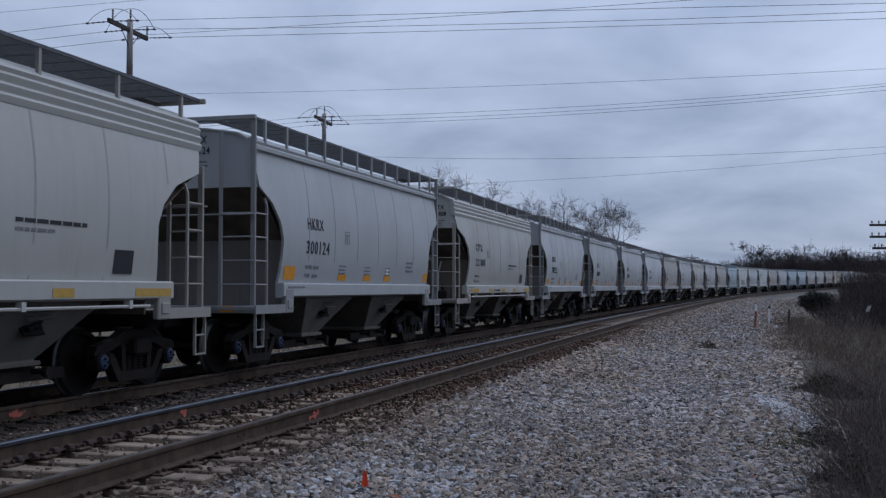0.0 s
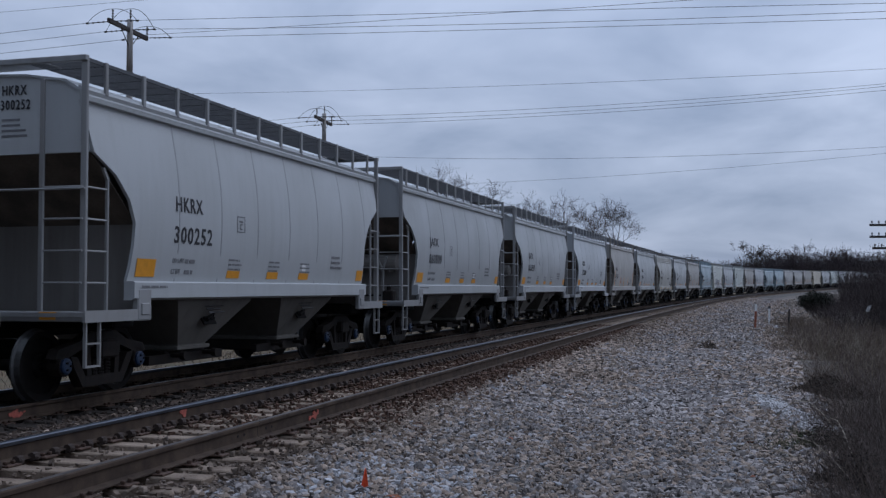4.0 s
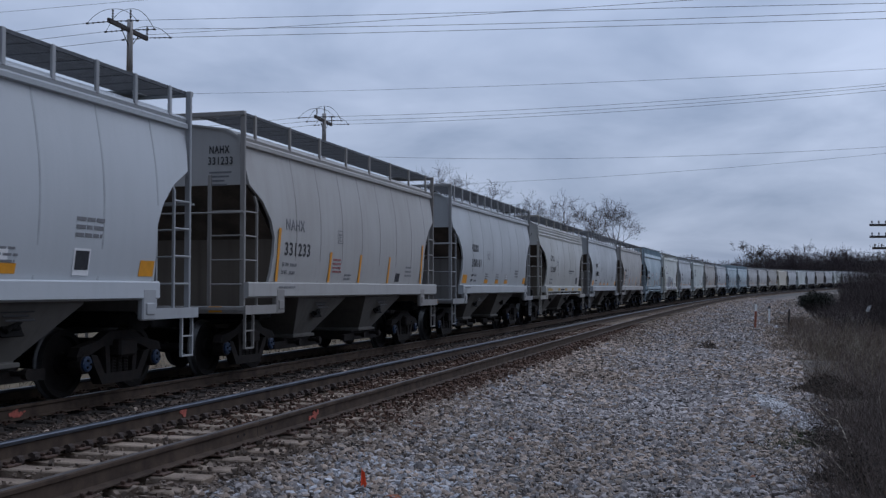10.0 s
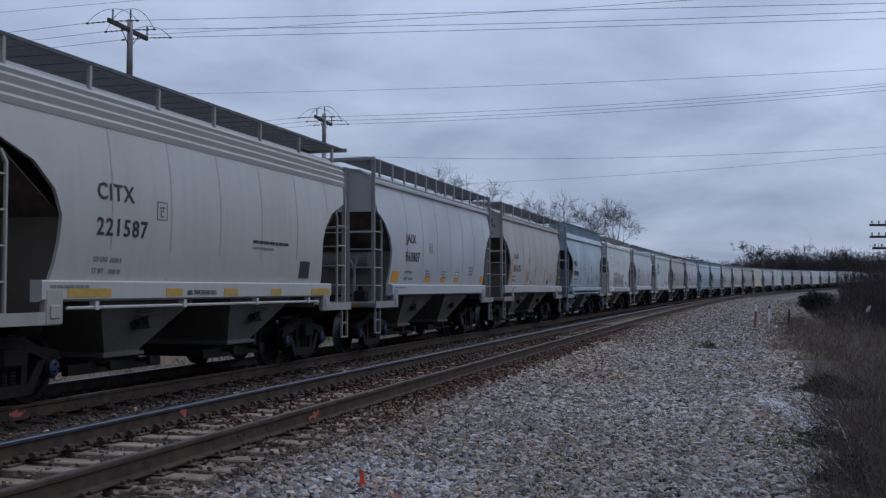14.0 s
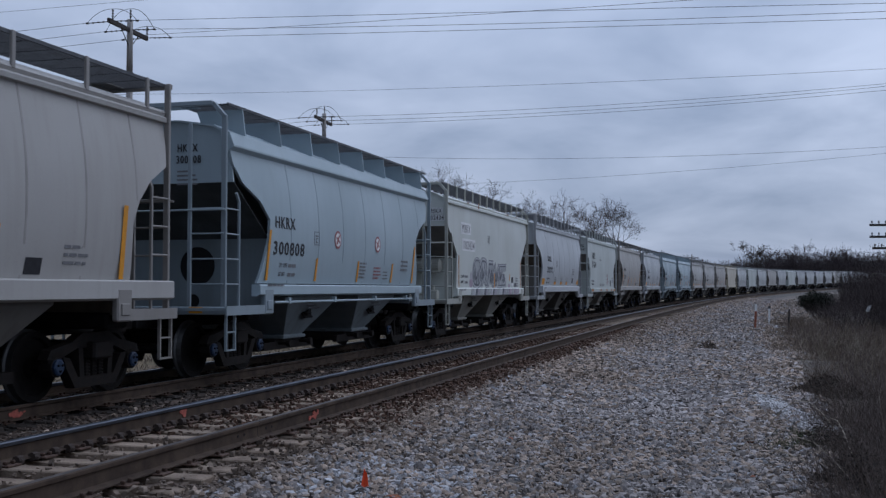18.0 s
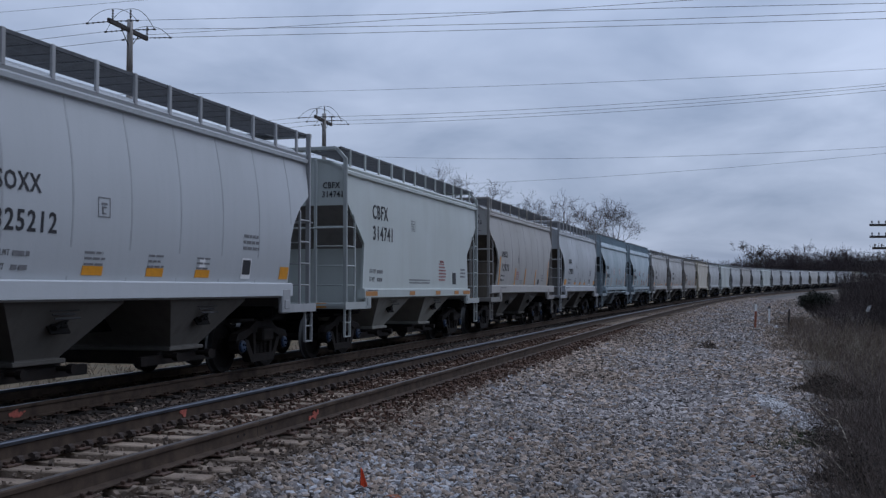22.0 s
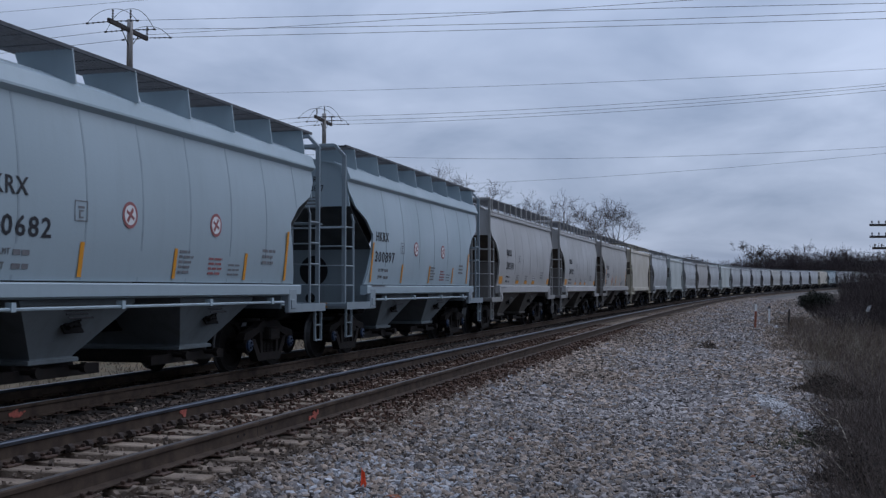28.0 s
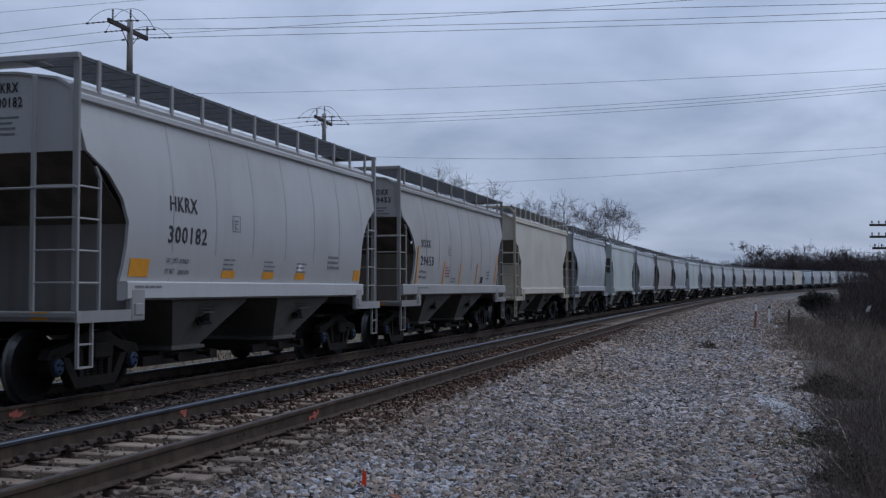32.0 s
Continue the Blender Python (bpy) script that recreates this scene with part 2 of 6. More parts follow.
def ground_mat():
    """One ground skin: crushed stone, rusty bed, tan gravel, bed blackened for train shade and dry soil, with ragged
    borders between.
    """
    m = bpy.data.materials.new("mixed_ground")
    m.use_nodes = True
    n, l = m.node_tree.nodes, m.node_tree.links
    bs = n["Principled BSDF"]
    bs.inputs["Roughness"].default_value = 0.93
    bs.inputs["Specular IOR Level"].default_value = 0.3
    co = n.new("ShaderNodeTexCoord")

    def tex(scale, detail):
        t = n.new("ShaderNodeTexNoise")
        t.inputs["Scale"].default_value, t.inputs["Detail"].default_value = scale, detail
        l.new(co.outputs["Object"], t.inputs["Vector"])
        return t.outputs["Fac"]

    big, grain, rag = tex(1.2, 4), tex(24, 3), tex(2.6, 6)
    rp = n.new("ShaderNodeValToRGB")
    rp.color_ramp.elements[0].position, rp.color_ramp.elements[1].position = 0.36, 0.68
    l.new(big, rp.inputs[0])

    def pair(a, b):
        mx = n.new("ShaderNodeMixRGB")
        mx.inputs[1].default_value, mx.inputs[2].default_value = (*a, 1), (*b, 1)
        l.new(rp.outputs[0], mx.inputs[0])
        return mx.outputs[0]

    col = pair((0.064, 0.046, 0.032), (0.036, 0.028, 0.022))
    # the near-black pair paints the train's shade onto the bed beneath it
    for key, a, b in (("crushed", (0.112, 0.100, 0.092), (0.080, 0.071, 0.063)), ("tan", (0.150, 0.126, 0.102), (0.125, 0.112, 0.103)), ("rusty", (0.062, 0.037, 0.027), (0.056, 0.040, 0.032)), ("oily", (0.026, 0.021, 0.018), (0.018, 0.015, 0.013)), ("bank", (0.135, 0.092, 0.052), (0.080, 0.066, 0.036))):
        at = n.new("ShaderNodeAttribute")
        at.attribute_name = key
        ad = n.new("ShaderNodeMath")
        ad.operation = "MULTIPLY_ADD"
        l.new(rag, ad.inputs[0])
        ad.inputs[1].default_value = 1.6
        l.new(at.outputs["Fac"], ad.inputs[2])
        mr = n.new("ShaderNodeMapRange")
        mr.inputs["From Min"].default_value, mr.inputs["From Max"].default_value = 1.12, 1.48
        l.new(ad.outputs[0], mr.inputs["Value"])
        mx = n.new("ShaderNodeMixRGB")
        l.new(mr.outputs[0], mx.inputs[0])
        l.new(col, mx.inputs[1])
        l.new(pair(a, b), mx.inputs[2])
        col = mx.outputs[0]
    hs = n.new("ShaderNodeHueSaturation")
    v = n.new("ShaderNodeMapRange")
    v.inputs["From Min"].default_value, v.inputs["From Max"].default_value = 0.3, 0.7
    v.inputs["To Min"].default_value, v.inputs["To Max"].default_value = 0.55, 1.4
    l.new(grain, v.inputs["Value"])
    l.new(v.outputs[0], hs.inputs["Value"])
    l.new(col, hs.inputs["Color"])
    l.new(hs.outputs[0], bs.inputs["Base Color"])
    bp = n.new("ShaderNodeBump")
    bp.inputs["Strength"].default_value, bp.inputs["Distance"].default_value = 0.9, 0.03
    l.new(grain, bp.inputs["Height"])
    l.new(bp.outputs[0], bs.inputs["Normal"])
    return m


M_GROUND = ground_mat()
M_STONE = mat("crushed_limestone_piece", (0.365, 0.328, 0.310), 0.9, 0.0, 0.3, 0.45, 60, 0.4, tint=(0.290, 0.260, 0.248), spread=0.75)
M_DARKSTONE = mat("dark_slaty_stone_piece", (0.125, 0.108, 0.100), 0.9, 0.0, 0.3, 0.6, 60, 0.4, spread=0.6)
M_WARMSTONE = mat("brownish_limestone_piece", (0.365, 0.285, 0.228), 0.9, 0.0, 0.3, 0.6, 60, 0.4, tint=(0.262, 0.208, 0.168), spread=0.7)
M_BSTONE = mat("rust_dusted_stone_piece", (0.100, 0.056, 0.038), 0.9, 0.0, 0.3, 9, 60, 0.3, spread=0.6)
M_PALE = mat("pale_blue_stone_piece", (0.37, 0.37, 0.385), 0.9, 0.0, 0.2, 9, 60, 0.3, spread=0.6)
M_STRAW = mat("dead_straw_grass", (0.150, 0.110, 0.078), 0.9, 0.0, 0.3, 3, 30, 0, spread=0.5)
M_TWIG = mat("bare_brown_twig", (0.050, 0.037, 0.035), 0.9, 0.0, 0.3, 4, 30, 0, spread=0.5)
M_BARK = mat("grey_brown_bark", (0.048, 0.041, 0.038), 0.95, 0.0, 0.4, 4, 30, 0.4)
M_FARTWIG = mat("distant_bare_wood", (0.044, 0.034, 0.037), 0.95, 0.0, 0.3, 0.4, 8, 0, spread=0.4)
M_CEDAR = mat("dark_cedar_needles", (0.022, 0.026, 0.016), 0.9, 0.0, 0.4, 4, 30, 0, spread=0.5)
M_POLE = mat("weathered_pole_wood", (0.35, 0.33, 0.315), 0.9, 0.0, 0.4, 3, 40, 0.4, stretch=(6, 6, 0.6))
M_ARM = mat("dark_crossarm_wood", (0.055, 0.047, 0.045), 0.9, 0.0, 0.4, 3, 40, 0.4)
M_WIRE = mat("aluminium_wire", (0.09, 0.095, 0.10), 0.6, 0.4, 0.1, 3, 40, 0)
M_INSUL = mat("dark_porcelain", (0.035, 0.032, 0.035), 0.3, 0.0, 0.2, 9, 60, 0)
M_REDPAINT = mat("red_marker_spray", (0.46, 0.115, 0.085), 0.75, 0.0, 0.4, 20, 90, 0.2)
M_FLAG = mat("orange_red_vinyl_flag", (0.80, 0.09, 0.03), 0.5, 0.0, 0.15, 20, 90, 0)
M_RUSTSTAIN = mat("brown_rust_stain", (0.25, 0.145, 0.090), 0.85, 0.0, 0.4, 12, 60)
M_STAKE = mat("orange_brown_stake", (0.30, 0.095, 0.055), 0.7, 0.0, 0.3, 9, 60)
M_LEAF = mat("russet_dead_leaf", (0.26, 0.085, 0.040), 0.85, 0.0, 0.4, 20, 60, 0, spread=0.4)
M_GREEN = mat("dull_green_weed", (0.060, 0.075, 0.030), 0.9, 0.0, 0.4, 20, 60, 0, spread=0.4)
M_DEBRIS = mat("rotten_leaf_litter", (0.070, 0.053, 0.041), 0.95, 0.0, 0.4, 20, 60, 0, spread=0.85)
M_WEED = mat("dry_brown_weed_stem", (0.140, 0.108, 0.092), 0.9, 0.0, 0.3, 4, 30, 0, spread=0.85)
# stones under the train, near black with its shade in the colour
M_SHADESTONE = mat("oil_blackened_stone_piece", (0.042, 0.034, 0.029), 0.9, 0.0, 0.3, 9, 60, 0.3, spread=0.6)
# between the tracks: brown dusty stone, darkened further for shading by the train
M_MIDSTONE = mat("dusty_grey_brown_stone_piece", (0.082, 0.060, 0.048), 0.9, 0.0, 0.3, 9, 60, 0.3, spread=0.7)
M_TANSTONE = mat("tan_dusty_stone_piece", (0.185, 0.140, 0.108), 0.9, 0.0, 0.3, 2, 60, 0.3, tint=(0.120, 0.088, 0.068), spread=0.7)
M_FINETWIG = mat("dark_fine_twig", (0.034, 0.025, 0.023), 0.9, 0.0, 0.3, 4, 30, 0, spread=0.3)
FITTING = {
    "grey": car_paint("weathered_grey_fittings", (0.255, 0.258, 0.260), (0.13, 0.115, 0.10), 0.4),
    "dusty": car_paint("dusty_fittings", (0.25, 0.235, 0.22), (0.13, 0.11, 0.095), 0.4),
    "beige": car_paint("beige_fittings", (0.31, 0.295, 0.265), (0.16, 0.135, 0.11), 0.35),
    "blue": car_paint("blue_grey_fittings", (0.24, 0.29, 0.32), (0.14, 0.16, 0.17), 0.25),
    "white": car_paint("off_white_fittings", (0.38, 0.41, 0.40), (0.21, 0.20, 0.18), 0.25),
    "silver": car_paint("silvery_fittings", (0.33, 0.34, 0.35), (0.17, 0.16, 0.15), 0.3),
    "warm": car_paint("warm_grey_fittings", (0.30, 0.295, 0.285), (0.16, 0.14, 0.125), 0.35),
    "buff": car_paint("buff_fittings", (0.40, 0.36, 0.27), (0.22, 0.18, 0.13), 0.3),
    "cream": car_paint("pale_cream_fittings", (0.38, 0.385, 0.345), (0.21, 0.19, 0.15), 0.25),
}
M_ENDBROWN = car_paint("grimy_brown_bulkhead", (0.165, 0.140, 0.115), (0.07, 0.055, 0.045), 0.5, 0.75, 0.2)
# darker end tones: the shade of the recess is put into the paint
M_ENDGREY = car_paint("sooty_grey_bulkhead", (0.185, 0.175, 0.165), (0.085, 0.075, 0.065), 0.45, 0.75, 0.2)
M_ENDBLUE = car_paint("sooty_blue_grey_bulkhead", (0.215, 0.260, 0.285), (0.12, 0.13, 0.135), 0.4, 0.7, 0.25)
M_DULLGRASS = mat("dull_brown_grass", (0.088, 0.066, 0.047), 0.9, 0.0, 0.3, 3, 30, 0, spread=0.4)
M_CHALK = mat("chalky_stone_dust", (0.37, 0.36, 0.36), 0.9, 0.0, 0.2, 9, 60, 0.3, spread=0.4)
M_WHITEGRASS = mat("bleached_grass_blade", (0.36, 0.31, 0.235), 0.9, 0.0, 0.3, 4, 30, 0, spread=0.4)


# ---------- mesh helpers ----------
class MB:
    """Collects vertices, faces and material slots of one mesh."""

    def __init__(self):
        self.v, self.f, self.m = [], [], []

    def add(self, vs, fs, slot=0):
        o = len(self.v)
        self.v += [tuple(p) for p in vs]
        self.f += [tuple(o + i for i in q) for q in fs]
        self.m += [slot] * len(fs)
        return self

    def box(self, x0, x1, y0, y1, z0, z1, slot=0, bev=0.0):
        b = min(bev, (x1 - x0) / 3, (y1 - y0) / 3, (z1 - z0) / 3)
        if b <= 0:
            vs = [(x, y, z) for x in (x0, x1) for y in (y0, y1) for z in (z0, z1)]
            return self.add(vs, [(0, 1, 3, 2), (4, 6, 7, 5), (0, 4, 5, 1), (2, 3, 7, 6), (0, 2, 6, 4), (1, 5, 7, 3)], slot)
        ring = [(x0 + b, y0), (x1 - b, y0), (x1, y0 + b), (x1, y1 - b), (x1 - b, y1), (x0 + b, y1), (x0, y1 - b), (x0, y0 + b)]
        cx, cy = (x0 + x1) / 2, (y0 + y1) / 2
        ins = [(cx + (x - cx) * (1 - 2 * b / (x1 - x0)), cy + (y - cy) * (1 - 2 * b / (y1 - y0))) for x, y in ring]
        vs = [(*p, z0) for p in ins] + [(*p, z0 + b) for p in ring] + [(*p, z1 - b) for p in ring] + [(*p, z1) for p in ins]
        fs = [tuple(range(7, -1, -1)), tuple(range(24, 32))]
        for r in range(3):
            fs += [(r * 8 + i, r * 8 + (i + 1) % 8, r * 8 + 8 + (i + 1) % 8, r * 8 + 8 + i) for i in range(8)]
        return self.add(vs, fs, slot)

    def tube(self, p, q, r, n=6, slot=0, r2=None, caps=True):
        p, q = Vector(p), Vector(q)
        d = (q - p).normalized()
        a = d.orthogonal().normalized()
        b = d.cross(a)
        r2 = r if r2 is None else r2
        cs = [(math.cos(2 * math.pi * i / n), math.sin(2 * math.pi * i / n)) for i in range(n)]
        vs = [p + (a * c + b * s) * r for c, s in cs] + [q + (a * c + b * s) * r2 for c, s in cs]
        fs = [(i, (i + 1) % n, n + (i + 1) % n, n + i) for i in range(n)]
        if caps:
            fs += [tuple(range(n - 1, -1, -1)), tuple(range(n, 2 * n))]
        return self.add(vs, fs, slot)

    def cable(self, pts, r, n=4, slot=0):
        """One unbroken round bar through the points."""
        vs, k = [], len(pts)
        for i, p in enumerate(pts):
            d = (pts[min(i + 1, k - 1)] - pts[max(i - 1, 0)]).normalized()
            a = d.cross(Vector((0.13, 0.21, 1.0))).normalized()
            b = d.cross(a)
            vs += [p + (a * math.cos(2 * math.pi * j / n) + b * math.sin(2 * math.pi * j / n)) * r for j in range(n)]
        fs = [(i * n + j, i * n + (j + 1) % n, (i + 1) * n + (j + 1) % n, (i + 1) * n + j) for i in range(k - 1) for j in range(n)]
        return self.add(vs, fs + [tuple(range(n - 1, -1, -1)), tuple(range((k - 1) * n, k * n))], slot)

    def beam(self, p, q, w, h, slot=0):
        p, q = Vector(p), Vector(q)
        d = (q - p).normalized()
        side = d.cross(Vector((0, 0, 1)))
        side = side.normalized() if side.length > 1e-4 else Vector((1, 0, 0))
        upv = side.cross(d)
        vs = [e + side * (sx * w / 2) + upv * (sz * h / 2) for e in (p, q) for sx, sz in ((-1, -1), (1, -1), (1, 1), (-1, 1))]
        return self.add(vs, [(3, 2, 1, 0), (4, 5, 6, 7), (0, 1, 5, 4), (1, 2, 6, 5), (2, 3, 7, 6), (3, 0, 4, 7)], slot)

    def prism(self, outline, axis, a, b, slot=0):
        """A flat outline of (u, v) pushed along x or y from a to b."""
        n = len(outline)
        put = (lambda c, u, v: (c, u, v)) if axis == "x" else (lambda c, u, v: (u, c, v))
        vs = [put(c, u, v) for c in (a, b) for u, v in outline]
        fs = [tuple(range(n - 1, -1, -1)), tuple(range(n, 2 * n))] + [(i, (i + 1) % n, n + (i + 1) % n, n + i) for i in range(n)]
        return self.add(vs, fs, slot)

    def revolve(self, prof, n, slot=0, centre=(0, 0, 0)):
        """A profile of (radius, y) turned about the y axis."""
        vs, k = [], len(prof)
        for i in range(n):
            c, s = math.cos(2 * math.pi * i / n), math.sin(2 * math.pi * i / n)
            vs += [(centre[0] + r * c, centre[1] + y, centre[2] + r * s) for r, y in prof]
        fs = [(i * k + j, i * k + j + 1, ((i + 1) % n) * k + j + 1, ((i + 1) % n) * k + j) for i in range(n) for j in range(k - 1)]
        return self.add(vs, fs, slot)

    def mesh(self, name, *mats, smooth=False):
        me = bpy.data.meshes.new(name)
        me.from_pydata(self.v, [], self.f)
        for m in mats:
            me.materials.append(m)
        if len(mats) > 1:
            me.polygons.foreach_set("material_index", self.m)
        if smooth:
            me.polygons.foreach_set("use_smooth", [True] * len(me.polygons))
        bm = bmesh.new()
        bm.from_mesh(me)
        bmesh.ops.recalc_face_normals(bm, faces=bm.faces)
        bm.to_mesh(me)
        bm.free()
        me.update()
        return me


def np_mesh(name, verts, faces, *mats, slots=None, smooth=False):
    """A large mesh straight from arrays; faces all of one length."""
    me = bpy.data.meshes.new(name)
    verts, faces = np.asarray(verts, np.float32), np.asarray(faces, np.int32)
    k = faces.shape[1]
    me.vertices.add(len(verts))
    me.vertices.foreach_set("co", verts.ravel())
    me.loops.add(faces.size)
    me.loops.foreach_set("vertex_index", faces.ravel())
    me.polygons.add(len(faces))
    me.polygons.foreach_set("loop_start", np.arange(0, faces.size, k, dtype=np.int32))
    me.polygons.foreach_set("loop_total", np.full(len(faces), k, np.int32))
    for m in mats:
        me.materials.append(m)
    if slots is not None:
        me.polygons.foreach_set("material_index", np.asarray(slots, np.int32))
    me.polygons.foreach_set("use_smooth", np.full(len(faces), smooth))
    me.update(calc_edges=True)
    me.validate()
    return me


def part(name, me, parent, label="", at=None):
    ob = new(name, me)
    ob.parent = parent
    if at is not None:
        ob.matrix_basis = at
    if label:
        tagged(ob, label)
    if name == "stencil":
        tagged(ob, kind="stuff")
    return ob


# ---------- the line of the tracks ----------
# s runs along the loaded track, away from the camera; lat is metres to its right.
ST = np.concatenate([np.arange(-300.0, 760.0, 1.0)])
_u = np.clip(ST, 0, 290) / 100
_k = np.where(ST < 0, 0.0, 0.00007 + 0.0007 * _u + 0.00014 * _u ** 2 - 0.00011 * _u ** 3)
_th = np.concatenate([[0], np.cumsum((_k[1:] + _k[:-1]) / 2)])
_i0 = 300
_th = _th - _th[_i0] + 0.2749
_sx, _sy = np.sin(_th), np.cos(_th)
_X = np.concatenate([[0], np.cumsum((_sx[1:] + _sx[:-1]) / 2)])
_Y = np.concatenate([[0], np.cumsum((_sy[1:] + _sy[:-1]) / 2)])
_X, _Y = _X - _X[_i0] - 9.9204, _Y - _Y[_i0]
SPACING, RAISED = 3.961, 0.098   # the empty track: metres to the right, and how much higher its rails lie
HALF_GAUGE = 0.753


def heading(s):
    return np.interp(s, ST, _th)


def rise(s):
    return 0.221e-4 * (np.clip(s, 20, 330) - 20) ** 2


def line(s, lat):
    t = heading(s)
    over = np.where(s > ST[-1], s - ST[-1], np.where(s < ST[0], s - ST[0], 0.0))
    return (np.interp(s, ST, _X) + lat * np.cos(t) + over * np.sin(t), np.interp(s, ST, _Y) - lat * np.sin(t) + over * np.cos(t))


def spot(s, lat, z):
    x, y = line(s, lat)
    return Vector((float(x), float(y), z + float(rise(s))))


def lie(s, lat, z):
    """A pose on the line: local x runs along the track, away from the camera."""
    v = spot(s, lat, z)
    return pose(*v, 0, 0, 90 - math.degrees(float(heading(s))))


GROUND_LAT = (-60, -9, -5.5, -2.4, -1.7, 1.5, 2.2, 5.4, 5.75, 6.6, 8.0, 11.5, 14.0, 20.0, 60.0)
GROUND_Z = (-1.6, -1.5, -1.1, -0.30, -0.235, -0.235, -0.20, -0.16, -0.19, -0.26, -0.32, -0.33, -0.45, -0.8, -1.2)


def ground_z(s, lat):
    x, y = line(s, lat)
    lump = 0.025 * np.sin(x * 1.7 + 0.8 * y) * np.sin(y * 1.1 - 0.5 * x) * np.clip((np.abs(lat - 2) - 4.5) / 2, 0, 1)
    return np.interp(lat, GROUND_LAT, GROUND_Z) + lump + rise(s)


# ---------- lettering, set in type once at unit height ----------
UNIT_TYPE = {}
for _word in ("HKRX CITX JAIX SOXX NAHX MBKX CBFX HWCX 300124 221808 300252 860809 860759 325300 331233 300161 221587 860807 331176 300808 102434 325212 314741 12932 325281 300682 300897 300393 300182 29453").split() + ["LD LMT", "LT WT", "AIR THROUGH SILL", "WARNING"]:
    _cu = bpy.data.curves.new("lettering", "FONT")
    _cu.body, _cu.size, _cu.extrude, _cu.resolution_u = _word, 1.0 / 0.72, 0.002, 2
    _cu.space_character = 1.16
    _cu.offset = 0.0 if "M" in _word else 0.008 if _word == "102434" else 0.021
    _ob = bpy.data.objects.new("lettering", _cu)
    scene.collection.objects.link(_ob)
    UNIT_TYPE[_word] = bpy.data.meshes.new_from_object(_ob.evaluated_get(bpy.context.evaluated_depsgraph_get()))
    bpy.data.objects.remove(_ob)
    bpy.data.curves.remove(_cu)


# ---------- ground ----------
def build_ground():
    s = np.concatenate([np.arange(-300, -20, 20), np.arange(-20, 60, 0.5), np.arange(60, 140, 2), np.arange(140, 360, 5), np.arange(360, 760, 20), np.arange(760, 3000, 160)]).astype(float)
    lat = np.concatenate([np.array([-1500, -900, -500, -300, -180, -110, -70, -45]), np.arange(-30, -9, 3), np.arange(-9, -2.4, 0.6), np.arange(-2.4, 15, 0.3), np.arange(15, 30, 1.5), np.array([30, 40, 60, 100, 180, 320, 600, 1200])]).astype(float)
    S, L = np.meshgrid(s, lat, indexing="ij")
    x, y = line(S, L)
    z = ground_z(S, L)
    rng = np.random.default_rng(3)
    fine = (np.abs(L - 4) < 12) & (S > -20) & (S < 60)
    z = z + np.where(fine, rng.normal(0, 0.012, S.shape), 0)
    n, m = S.shape
    i = np.arange(n * m).reshape(n, m)
    f = np.stack([i[:-1, :-1], i[1:, :-1], i[1:, 1:], i[:-1, 1:]], -1).reshape(-1, 4)
    me = np_mesh("ground", np.stack([x, y, z], -1).reshape(-1, 3), f, M_GROUND, smooth=True)
    wob = 0.5 * np.sin(S * 0.9) + 0.4 * np.sin(S * 0.37 + 1)
    rim = 10.15 + wob * 0.25 + 0.5 * np.clip((S - 22) / 6, 0, 1) + 1.6 * np.clip((S - 58) / 20, 0, 1)
    edge = 9.6 + wob * 0.3 - np.clip(S - 15, 0, 25) * 0.05

    def within(a, b, soft):
        return np.clip((L - a) / soft + 0.5, 0, 1) * np.clip((b - L) / soft + 0.5, 0, 1)

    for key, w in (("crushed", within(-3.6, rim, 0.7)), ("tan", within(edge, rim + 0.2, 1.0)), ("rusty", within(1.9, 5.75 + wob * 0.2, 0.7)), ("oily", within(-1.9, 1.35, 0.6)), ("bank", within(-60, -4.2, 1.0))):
        at = me.attributes.new(key, "FLOAT", "POINT")
        at.data.foreach_set("value", w.ravel().astype(np.float32))
    return tagged(new("ground", me), "grey crushed-stone ground with tan gravel and dry grass beyond", "ground", kind="structure")


BLOCK_V = np.array([(x, y, z) for x in (-1, 1) for y in (-1, 1) for z in (-1, 1)], float) * 0.5
BLOCK_F = np.array([(0, 1, 3, 2), (4, 6, 7, 5), (0, 4, 5, 1), (2, 3, 7, 6), (0, 2, 6, 4), (1, 5, 7, 3)])
_g = 1.618
ROCK_V = np.array([(a * x, b * y, c * z) for x, y, z in ((0, 1, _g), (1, _g, 0), (_g, 0, 1)) for a in (-1, 1) for b in (-1, 1) for c in (-1, 1) if (x or a > 0) and (y or b > 0) and (z or c > 0)], float) / 3.4


def rock_faces():
    """The twenty triangles between neighbouring corners of the twelve-cornered stone."""
    d = np.linalg.norm(ROCK_V[:, None] - ROCK_V[None], axis=2)
    near = d < d[d > 0.01].min() * 1.05
    out = []
    for i, j, k in itertools.combinations(range(12), 3):
        if near[i, j] and near[j, k] and near[i, k]:
            p, q, r = ROCK_V[[i, j, k]]
            out.append((i, j, k) if np.dot(np.cross(q - p, r - p), p) > 0 else (i, k, j))
    return np.array(out)


ROCK_F = rock_faces()


